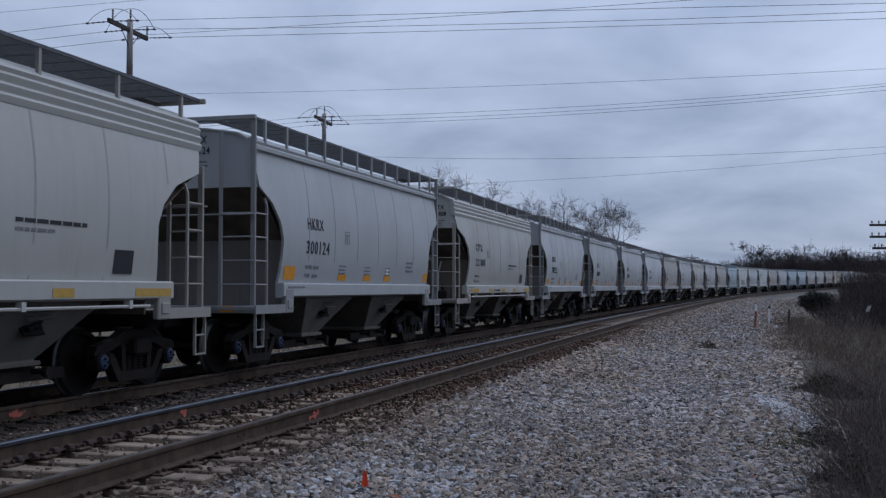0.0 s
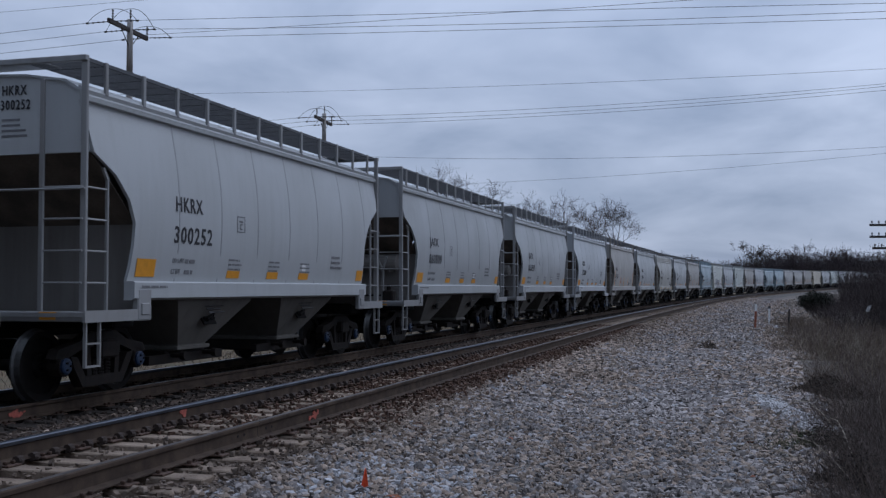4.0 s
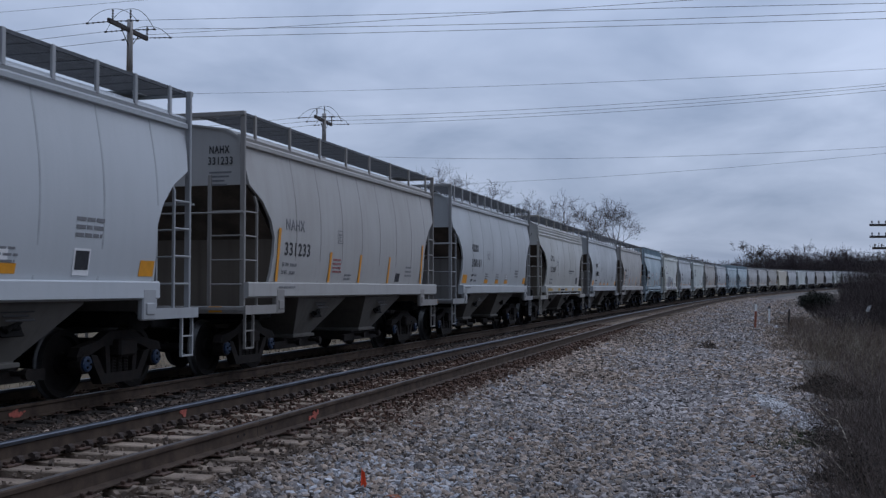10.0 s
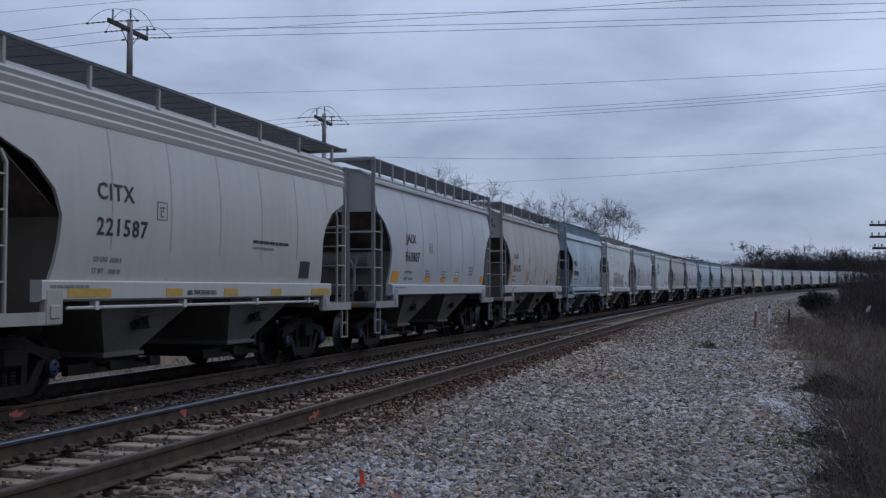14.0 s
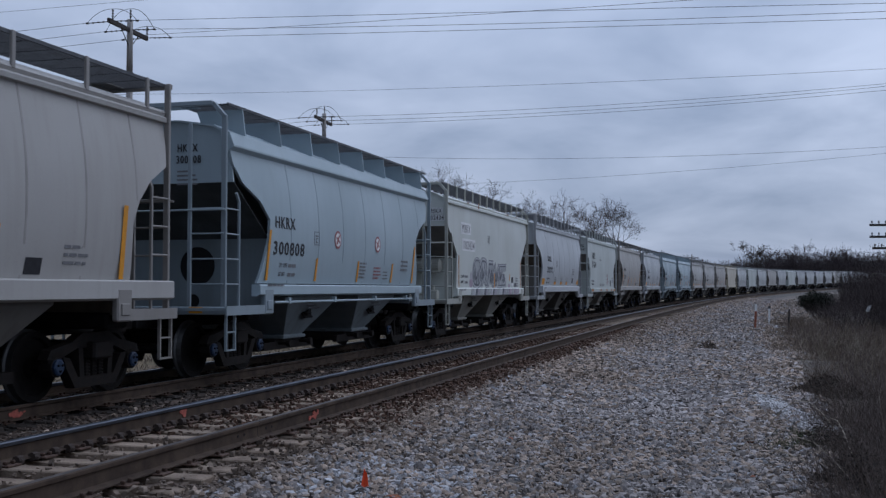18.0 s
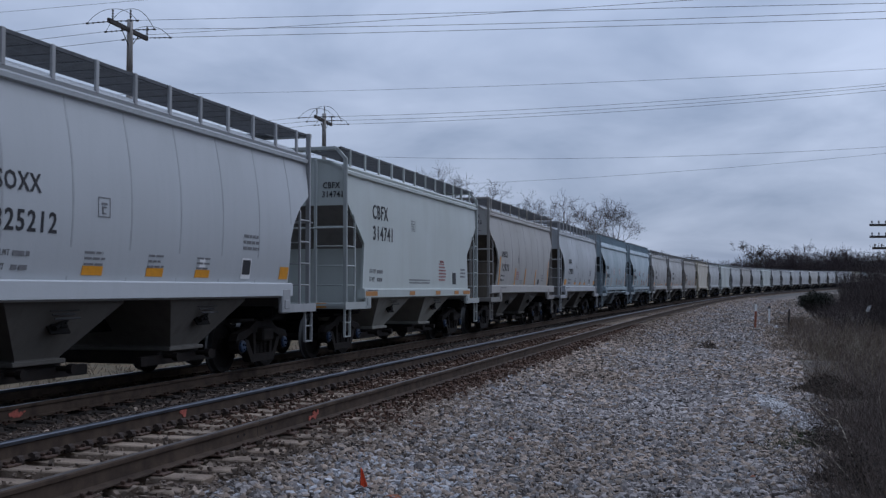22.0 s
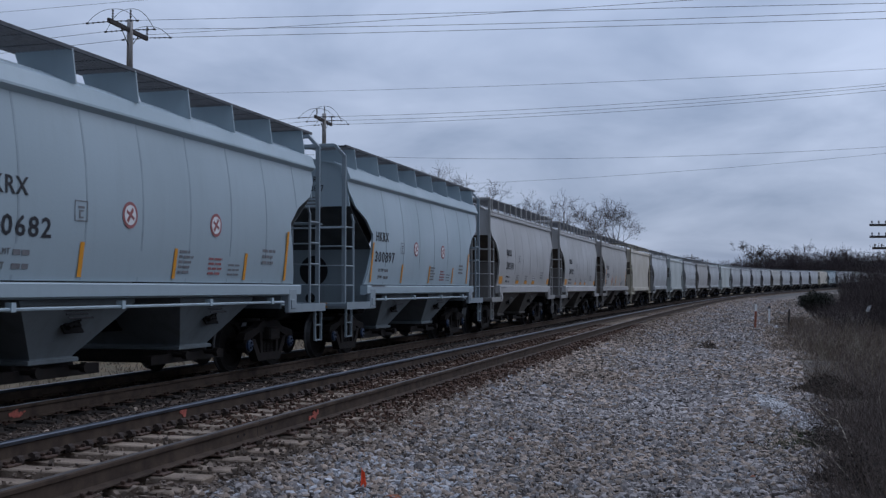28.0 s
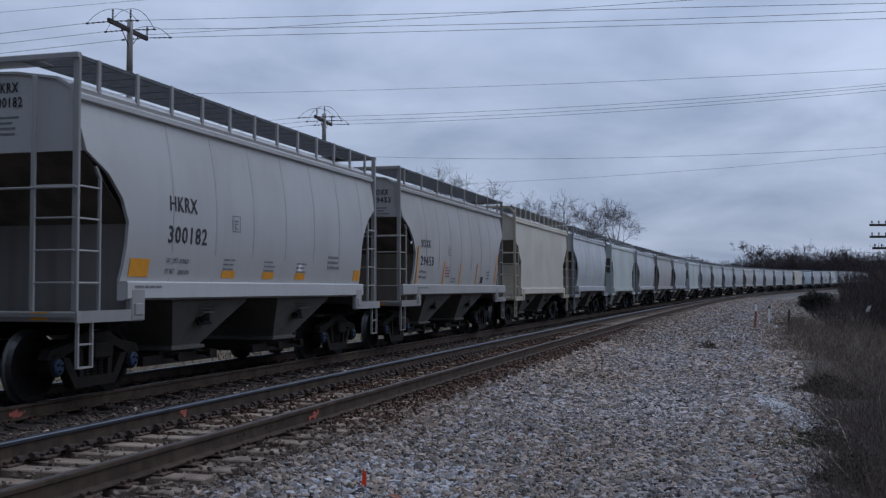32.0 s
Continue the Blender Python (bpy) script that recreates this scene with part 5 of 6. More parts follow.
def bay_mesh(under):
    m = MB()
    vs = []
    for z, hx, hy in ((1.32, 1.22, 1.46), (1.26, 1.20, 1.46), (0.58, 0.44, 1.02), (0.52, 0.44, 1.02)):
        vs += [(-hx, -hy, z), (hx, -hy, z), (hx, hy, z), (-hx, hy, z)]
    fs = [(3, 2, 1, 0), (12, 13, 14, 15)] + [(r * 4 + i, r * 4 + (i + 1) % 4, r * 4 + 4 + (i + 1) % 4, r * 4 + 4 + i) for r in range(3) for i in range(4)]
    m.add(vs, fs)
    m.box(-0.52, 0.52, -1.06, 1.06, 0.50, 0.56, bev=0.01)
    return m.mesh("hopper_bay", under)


def gate_mesh():
    m = MB()
    m.box(-0.62, 0.62, -0.92, 0.92, 0.30, 0.50, bev=0.02)
    m.box(-1.15, 1.15, -0.95, -0.85, 0.30, 0.44)
    m.box(-1.15, 1.15, 0.85, 0.95, 0.30, 0.44)
    for sx in (-1, 1):
        m.tube((sx * 0.5, -1.15, 0.42), (sx * 0.5, 1.15, 0.42), 0.035, 8)
        m.tube((sx * 0.5, -1.2, 0.42), (sx * 0.5, -1.12, 0.42), 0.07, 8)
    return m.mesh("outlet_gate", M_TRUCK)


def wheelset_mesh():
    m = MB()
    for sy in (-1, 1):
        prof = [(0.07, sy * 0.80), (0.14, sy * 0.80), (0.16, sy * 0.755), (0.36, sy * 0.745), (0.38, sy * 0.80), (0.452, sy * 0.80)]
        m.revolve(prof, 28, 0)
        m.revolve([(0.452, sy * 0.80), (0.457, sy * 0.715), (0.485, sy * 0.695), (0.485, sy * 0.672)], 28, 1)
        m.revolve([(0.485, sy * 0.672), (0.37, sy * 0.672), (0.15, sy * 0.70), (0.07, sy * 0.66)], 28, 0)
        m.revolve([(0.105, sy * 1.02), (0.105, sy * 1.17), (0.085, sy * 1.185), (0.0, sy * 1.185)], 12, 2)
        for k in range(3):
            a = 2 * math.pi * k / 3
            m.tube((0.05 * math.cos(a), sy * 1.18, 0.05 * math.sin(a)), (0.05 * math.cos(a), sy * 1.205, 0.05 * math.sin(a)), 0.016, 6, 0)
    m.tube((0, -1.1, 0), (0, 1.1, 0), 0.075, 10)
    return m.mesh("wheelset", M_WHEEL, M_TREAD, M_CAP)


def frame_mesh():
    m = MB()
    for sy in (-1, 1):
        y0, y1 = sorted((sy * 0.98, sy * 1.13))
        z = WHEEL_R
        upper = [(-1.05, z + 0.10), (-0.98, z + 0.22), (-0.55, z + 0.30), (-0.3, z + 0.42), (0.3, z + 0.42), (0.55, z + 0.30), (0.98, z + 0.22), (1.05, z + 0.10), (0.72, z + 0.12), (0.42, z + 0.22), (-0.42, z + 0.22), (-0.72, z + 0.12)]
        m.prism(upper, "y", y0, y1)
        lower = [(-0.72, z + 0.12), (-0.58, z + 0.10), (-0.40, z - 0.16), (0.40, z - 0.16), (0.58, z + 0.10), (0.72, z + 0.12), (0.66, z - 0.02), (0.46, z - 0.30), (-0.46, z - 0.30), (-0.66, z - 0.02)]
        m.prism(lower, "y", y0, y1)
        for sx in (-1, 1):
            m.prism([(sx * 0.30, z + 0.24), (sx * 0.40, z + 0.24), (sx * 0.36, z - 0.18), (sx * 0.26, z - 0.18)], "y", y0, y1)
            m.box(sx * 0.86 - 0.13, sx * 0.86 + 0.13, y0, y1, z + 0.02, z + 0.2, bev=0.03)
            m.tube((sx * 0.86, sy * 0.96, z), (sx * 0.86, sy * 1.14, z), 0.135, 12)
    m.box(-0.22, 0.22, -1.25, 1.25, WHEEL_R + 0.06, WHEEL_R + 0.30, bev=0.03)
    m.tube((0, 0, WHEEL_R + 0.28), (0, 0, WHEEL_R + 0.42), 0.2, 12)
    for sx in (-1, 1):
        m.box(sx * 0.33 - 0.05, sx * 0.33 + 0.05, -0.9, 0.9, 0.34, 0.44, bev=0.015)
    return m.mesh("truck_frame", M_TRUCK)


def spring_mesh():
    """One upright coil spring: a core with rings round it."""
    z = WHEEL_R - 0.16
    m = MB().tube((0, 0, z), (0, 0, z + 0.22), 0.045, 6)
    for e in range(5):
        m.tube((0, 0, z + 0.012 + 0.042 * e), (0, 0, z + 0.034 + 0.042 * e), 0.068, 8)
    return m.mesh("coil_spring", M_TRUCK)


def board_mesh(z, far):
    """An open walkway: upright bars on edge, cross bars, and a flat edge strip."""
    m = MB()
    y, step = 0.62, 0.12 if far else 0.055
    while y < 1.46:
        m.box(-5.48, 5.48, y, y + 0.009, z - 0.026, z + 0.012)
        y += step
    for k in range(23):
        x = -5.48 + 10.92 * k / 22
        m.box(x, x + 0.012, 0.62, 1.46, z - 0.022, z + 0.008)
    m.box(-5.5, 5.5, 1.469, 1.50, z - 0.03, z + 0.016)
    return m.mesh("running_board", M_GRATE)


def build_car(style, far=False):
    st = STYLES[style]
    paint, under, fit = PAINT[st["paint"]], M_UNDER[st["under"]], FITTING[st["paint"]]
    root = new("hopper_car")
    build_shell(st, far, root)
    prof = st["prof"]
    if not far and st["seams"]:
        for k in range(st["seams"]):
            x = -5.2 + 10.4 * (k + 1.45) / (st["seams"] + 1)
            seam = MB()
            pts = [(x, -lat_at(prof, z) - 0.001, z) for z in (1.56, 2.05, 2.35, 2.65, 2.95, 3.2, 3.5, 3.84) if st["edge"](z) > abs(x) + 0.03]
            for p, q in zip(pts, pts[1:]):
                seam.beam(p, q, 0.034, 0.003)
            part("weld_seam", seam.mesh("weld_seam", SEAM[st["paint"]]), root)
    for sy in (-1, 1):
        t = MB()
        yy = prof[-1][1]
        o = lambda y, z: (sy * y, z)
        if st["guard"] == "low":
            out = [o(yy - 0.04, 4.04), o(yy + 0.0, 4.02), o(yy + 0.05, 3.97), o(yy + 0.03, 3.92), o(yy + 0.07, 3.88), o(yy + 0.045, 3.80), o(yy + 0.085, 3.76), o(yy + 0.06, 3.68), o(yy + 0.09, 3.64), o(yy + 0.07, 3.56), o(yy - 0.03, 3.58)]
        elif st["guard"] == "gussets":
            out = [o(yy - 0.16, 4.09), o(yy + 0.03, 4.01), o(yy + 0.11, 3.80), o(yy + 0.11, 3.77), o(yy - 0.02, 3.68)]
        else:
            out = [o(yy - 0.06, 4.05), o(yy + 0.02, 4.03), o(yy + 0.05, 3.99), o(yy + 0.03, 3.945), o(yy + 0.075, 3.91), o(yy + 0.07, 3.85), o(yy - 0.03, 3.83)]
        t.prism(out, "x", -5.47, 5.47)
        part("eave_rail", t.mesh("eave_rail", paint), root)
        z0, z1, e = st["sill"]
        s = MB()
        s.prism([o(1.50, z1), o(1.645, z1), o(1.665, z1 - 0.02), o(1.665, z0 + 0.03), o(1.60, z0), o(1.50, z0)], "x", -e, e)
        part("side_sill", s.mesh("side_sill", paint), root)
    far_out = 0.20 if style == "gusset" else 0.0    # longer end platforms on the blue cars
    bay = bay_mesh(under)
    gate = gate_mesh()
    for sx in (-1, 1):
        b = part("hopper_bay", bay, root, "dusty tapering discharge hopper, darkened for shade", pose(sx * 1.82, 0, 0))
        part("outlet_gate", gate, b, "dark steel outlet gate")
        if not far:
            vb = MB()
            vb.box(-0.20, 0.20, -0.012, 0.012, -0.10, 0.10)
            for k in range(3):
                vb.tube((-0.14 + 0.12 * k, -0.05, -0.05 + 0.04 * k), (-0.02 + 0.12 * k, -0.05, 0.0 + 0.04 * k), 0.035, 6)
            vb.box(-0.16, 0.16, -0.05, -0.012, -0.03, 0.02)
            part("vibrator_bracket", vb.mesh("vibrator_bracket", M_BLACK), b, "small steel bracket on the hopper slope", pose(0.0, -1.292, 0.98, -33, 0, 0))
            stn = MB()
            for k in range(3):
                stn.box(-0.30, -0.30 + (0.6, 0.45, 0.52)[k], -0.004, 0.004, -0.06 * k, -0.06 * k + 0.025)
            part("stencil", stn.mesh("stencil", M_INK), b, "", pose(0.0, -1.420, 1.18, -33, 0, 0))
    cs = MB().box(-6.0, 6.0, -0.17, 0.17, 0.80, 1.12, bev=0.02)
    for sx in (-1, 1):
        cs.box(sx * TRUCK_AT - 0.25, sx * TRUCK_AT + 0.25, -1.45, 1.45, 0.92, 1.14, bev=0.03)
    part("centre_sill", cs.mesh("centre_sill", M_BLACK), root)
    cp = MB()
    cp.box(0.0, 0.28, -0.08, 0.08, 0.80, 0.96, bev=0.02)
    cp.box(0.24, 0.41, -0.15, 0.14, 0.74, 1.02, bev=0.04)
    cme = cp.mesh("coupler", M_TRUCK)
    plat = MB()
    plat.box(-0.58, 0.62, -1.62, 1.62, 1.10, 1.15)
    plat.box(0.52, 0.60, -1.64, 1.64, 1.04, 1.17, bev=0.012)
    for sy in (-1, 1):
        plat.box(-0.9, 0.62, sy * 1.64 - 0.02, sy * 1.64 + 0.02, 1.03, 1.18)
    pme = plat.mesh("end_platform", fit)
    low = st["guard"] == "low"
    zt = {"low": 4.36, "gussets": 4.47}.get(st["guard"], 4.40)
    post_lat = 1.54 if st["prof"] is ROUND else 1.6
    bent = style in ("gusset", "flat", "cream", "buff")
    pst_m = MB().box(-0.026, 0.026, -0.045, 0.045, 1.05, 3.34 if low else zt - 0.22 if bent else 4.42, bev=0.01)
    if bent:
        pst_m.beam((0, 0, zt - 0.24), (0, 0.20, zt - 0.02), 0.09, 0.06)
    post = pst_m.mesh("corner_post", fit)
    stile = MB().box(-0.022, 0.022, -0.032, 0.032, 1.15, 2.92 if low else 3.36 if style == "dusty" else 4.14, bev=0.008).mesh("ladder_stile", fit)
    short = MB().box(-0.020, 0.020, -0.022, 0.022, 1.12, 2.90, bev=0.008)
    short.beam((0, 0, 2.88), (-0.10, 0.0, 3.02), 0.035, 0.04)
    short = short.mesh("ladder_stile", fit)
    r_end = MB().tube((0, 0, 0), (0, 0.60, 0), 0.015, 6).mesh("rung", fit)
    r_side = MB().tube((0, 0, 0), (0.47, 0, 0), 0.015, 6).mesh("rung", fit)
    step = MB()
    step.prism([(-0.014, 1.06), (-0.014, 0.46), (0.314, 0.46), (0.314, 1.06), (0.286, 1.06), (0.286, 0.485), (0.014, 0.485), (0.014, 1.06)], "y", -0.022, 0.022)
    tread = MB().box(0.0, 0.30, -0.018, 0.018, 0.75, 0.772).mesh("step_rung", fit)
    sme = step.mesh("sill_step", fit)
    pad = MB().box(-0.17, 0.17, -0.05, 0.05, 1.02, 1.46, bev=0.02)
    pad.box(-0.10, 0.10, -0.07, -0.04, 1.10, 1.26, bev=0.01)
    dme = pad.mesh("jacking_pad", fit)
    pipe = MB()
    pipe.tube((0, -1.6, 2.74), (0, 1.6, 2.74), 0.016, 6)
    hand = pipe.mesh("end_handrail", fit)
    for sx in (-1, 1):
        turn = pose(0, 0, 0, 0, 0, 0 if sx > 0 else 180)
        part("coupler", cme, root, "rusty knuckle coupler", turn @ pose(5.98, 0, 0))
        part("end_platform", pme, root, "", turn @ pose(5.0 + far_out, 0, 0))
        if far:
            for sy in (-1, 1):
                part("corner_post", post, root, "", pose(sx * (5.50 + far_out), sy * post_lat, 0, 0, 0, 0 if sy < 0 else 180))
            continue
        part("end_handrail", hand, root, "", pose(sx * (5.58 + far_out), 0, -0.02))
        for sy in (-1, 1):
            part("corner_post", post, root, "", pose(sx * (5.50 + far_out), sy * post_lat, 0, 0, 0, 0 if sy < 0 else 180))
            stl = part("end_ladder", stile, root, "", pose(sx * (5.56 + far_out), sy * 0.96, 0))
            ssl = part("side_ladder", short, root, "", pose(sx * (5.04 + far_out), sy * (post_lat + 0.03), 0))
            for k in range(4):
                z = 1.53 + 0.405 * k
                part("rung", r_end, stl, "", pose(0, 0, z) if sy > 0 else pose(0, 0, z, 0, 0, 180))
                part("rung", r_side, ssl, "", pose(0, 0, z) if sx > 0 else pose(0, 0, z, 0, 0, 180))
            stp = part("sill_step", sme, root, "", pose(sx * (5.38 + far_out) - 0.15, sy * 1.6, 0))
            part("step_rung", tread, stp)
            part("jacking_pad", dme, root, "", pose(sx * 4.26, sy * 1.62, 0) if sy < 0 else pose(sx * 4.26, sy * 1.62, 0, 0, 0, 180))
    # roof
    bd = board_mesh(zt, far)
    for turn in (0, 180):
        part("running_board", bd, root, "dark galvanised roof walkway grating", pose(0, 0, 0, 0, 0, turn))
    eb = MB()
    reach = post_lat - 0.20 if bent else post_lat + 0.045
    eb.box(-0.03, 0.03, -reach, reach, zt - 0.06, zt + 0.02, bev=0.01)
    eb.box(-0.5, 0.0, -0.85, 0.85, zt - 0.02, zt + 0.0)
    ebm = eb.mesh("end_walkway", fit)
    for sx in (-1, 1):
        part("end_walkway", ebm, root, "", pose(5.53 + far_out, 0, 0) if sx > 0 else pose(-5.53 - far_out, 0, 0, 0, 0, 180))
    if st["guard"] == "gussets":
        g = MB()
        g.prism([(-1.50, 4.46), (-1.56, 4.0), (-0.75, 4.2), (-0.65, 4.46)], "x", -0.012, 0.012)
        gm = g.mesh("roof_gusset", paint)
    elif low:
        gm = MB().box(-0.025, 0.025, -1.49, -1.44, 4.0, 4.37).mesh("board_bracket", fit)
    else:
        gm = MB().box(-0.035, 0.035, -1.53, -1.49, 3.98, 4.42, bev=0.008).mesh("guard_post", fit)
    count = 8 if style in ("dusty", "gusset") else 7 if low else 11 if far else 12
    for k in range(count):
        x = -5.0 + 10.0 * k / (count - 1)
        for sy in ((-1,) if far else (-1, 1)):
            part(gm.name.split(".")[0], gm, root, "", pose(x, 0, 0) if sy < 0 else pose(x, 0, 0, 0, 0, 180))
    hat = MB()
    hat.box(-4.9, 4.9, -0.36, 0.36, 4.20, 4.30, bev=0.03)
    for k in range(9):
        x = -4.4 + 1.1 * k
        hat.box(x - 0.04, x + 0.04, -0.42, 0.42, 4.26, 4.34, bev=0.01)
        hat.tube((x, -0.44, 4.26), (x, -0.44, 4.34), 0.04, 6)
    part("roof_hatch", hat.mesh("roof_hatch", paint), root, "long trough hatch cover with clamps")
    # trucks
    fr, ws, sp = frame_mesh(), wheelset_mesh(), spring_mesh()
    for sx in (-1, 1):
        tr = part("truck", fr, root, "dark cast-steel two-axle truck", pose(sx * TRUCK_AT, 0, 0))
        for a in (-1, 1):
            part("wheelset", ws, tr, "worn steel wheels with blue bearing caps", pose(a * AXLE_AT, 0, WHEEL_R))
        if not far:
            for sy in (-1, 1):
                for x in (-0.15, 0.0, 0.15):
                    part("coil_spring", sp, tr, "", pose(x, sy * 1.06, 0))
    if not far:
        # the brake gear stands on one end platform: the forward one on some cars, the rear one on the others
        front = style in ("geared", "cream", "ribbed")
        aft = pose(0, 0, 0, 0, 0, 0 if front else 180)
        y0, y1, zc = (-1.15, 0.1, 2.12) if style != "ribbed" else (-0.4, 0.6, 1.55)
        bk = MB().revolve([(0.0, y0 - 0.06), (0.12, y0 - 0.05), (0.20, y0), (0.20, y1), (0.12, y1 + 0.05), (0.0, y1 + 0.06)], 16, 0, (-4.62, 0, zc))
        for y in (y0 + 0.2, y1 - 0.2):
            bk.box(-4.70, -4.32, y - 0.03, y + 0.03, zc - 0.24, zc + 0.06)
        part("brake_tank", bk.mesh("brake_tank", M_ENDGREY if style != "cream" else fit), root, "dusty cylindrical air tank at the end bulkhead", aft)
        lever = MB()
        lever.beam((-5.22, -0.98, 1.15), (-5.22, -0.98, 1.95), 0.05, 0.05)
        lever.beam((-5.22, -0.98, 1.93), (-5.22, -1.08, 2.24), 0.04, 0.04)
        lever.beam((-5.22, -0.98, 1.93), (-5.22, -0.82, 2.22), 0.04, 0.04)
        part("brake_lever", lever.mesh("brake_lever", fit), root, "forked upright brake lever bracket", aft)
        valve = MB().box(-5.25, -5.0, -1.25, -0.95, 1.15, 1.42, bev=0.03)
        valve.tube((-5.12, -1.1, 1.40), (-5.12, -1.1, 1.56), 0.06, 8)
        valve.tube((-5.10, -0.95, 1.30), (-5.10, -0.2, 1.30), 0.025, 6)
        valve.box(-5.2, -5.02, -0.45, -0.15, 1.15, 1.34, bev=0.03)
        part("brake_valve", valve.mesh("brake_valve", fit if style == "cream" else M_TRUCK), root, "dark greasy brake valve and pipes on the end platform", aft)
        if low:
            ebr = MB().beam((-5.35, 0.55, 3.20), (-4.85, -0.75, 2.25), 0.09, 0.09).mesh("end_brace", fit)
            part("end_brace", ebr, root, "diagonal steel brace across the end opening")
        else:
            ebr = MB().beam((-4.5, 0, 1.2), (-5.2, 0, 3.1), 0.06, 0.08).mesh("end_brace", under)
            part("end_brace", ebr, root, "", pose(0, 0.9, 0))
        if style in ("gusset", "ribbed"):
            tp = MB().tube((-4.0, -1.64, 1.22), (3.9, -1.64, 1.22), 0.022, 6)
            for x in (-3.4, -1.2, 1.2, 3.4):
                tp.box(x - 0.04, x + 0.04, -1.67, -1.58, 1.19, 1.30)
            part("train_pipe", tp.mesh("train_pipe", paint), root, "long thin air pipe under the sill")
        if style == "gusset":
            ho = MB()
            ho.tube((-4.078, -0.18, 1.86), (-4.09, -0.18, 1.86), 0.34, 24)
            ho.tube((-4.078, -0.10, 1.24), (-4.09, -0.10, 1.24), 0.12, 16)
            part("access_hole", ho.mesh("access_hole", M_HOLE), root, "round dark access opening")
    return root


# ---------- lettering ----------
GLYPHS = {}


def text_mesh(body, height, material):
    key = (body, height, material.name)
    if key not in GLYPHS:
        me = UNIT_TYPE[body].copy()
        me.transform(Matrix.Diagonal((height, height, 1, 1)))
        me.materials.clear()
        me.materials.append(material)
        GLYPHS[key] = me
    return GLYPHS[key]


def on_side(x, z, prof, out=0.006):
    """A pose on the near side sheet: local x along the car, local y up it."""
    la, d = lat_at(prof, z), 0.05
    tilt = math.degrees(math.atan2(lat_at(prof, z + d) - lat_at(prof, z - d), 2 * d))
    return pose(x, -la - out, z, 90 + tilt, 0, 0)


def flat_rect(w, h, material, name):
    m = MB().box(0, w, 0, h, -0.002, 0.002)
    return m.mesh(name, material)


def decal(root, name, w, h, x, z, material, prof, label="", out=0.005):
    return part(name, flat_rect(w, h, material, name), root, label, on_side(x, z + h / 2, prof, out) @ pose(0, -h / 2, 0))


def bars(root, x, z, rows, w, material, prof, seed, pitch=0.075, h=0.03):
    """A block of stencilled lines too small to read."""
    rng = random.Random(seed)
    m = MB()
    for k in range(rows):
        a = 0.0
        end = w * rng.uniform(0.7, 1.0)
        while a < end:
            b = min(end, a + rng.uniform(0.08, 0.22))
            m.box(a, b, -k * pitch, -k * pitch + h, -0.0015, 0.0015)
            a = b + 0.03
    part("stencil", m.mesh("stencil", material), root, "", on_side(x, z, prof, 0.006))


def mark_text(root, body, height, x, z, prof, material, width=None, label=""):
    if not body:
        return None
    me = text_mesh(body, height, material)
    ob = part("lettering", me, root, label, on_side(x, z + height / 2, prof, 0.006) @ pose(0, -height / 2, 0))
    if width:
        w = max(v.co.x for v in me.vertices)
        ob.matrix_basis = ob.matrix_basis @ Matrix.Diagonal((width / w, 1, 1, 1))
    return ob


def end_text(root, body, height, y, z, width):
    """Lettering on the upright end sheet that faces the camera's way."""
    if not body:
        return
    me = text_mesh(body, height, M_INK)
    w = max(v.co.x for v in me.vertices)
    part("lettering", me, root, "", pose(-5.412, y, z, 90, 0, -90) @ Matrix.Diagonal((width / w, 1, 1, 1)))


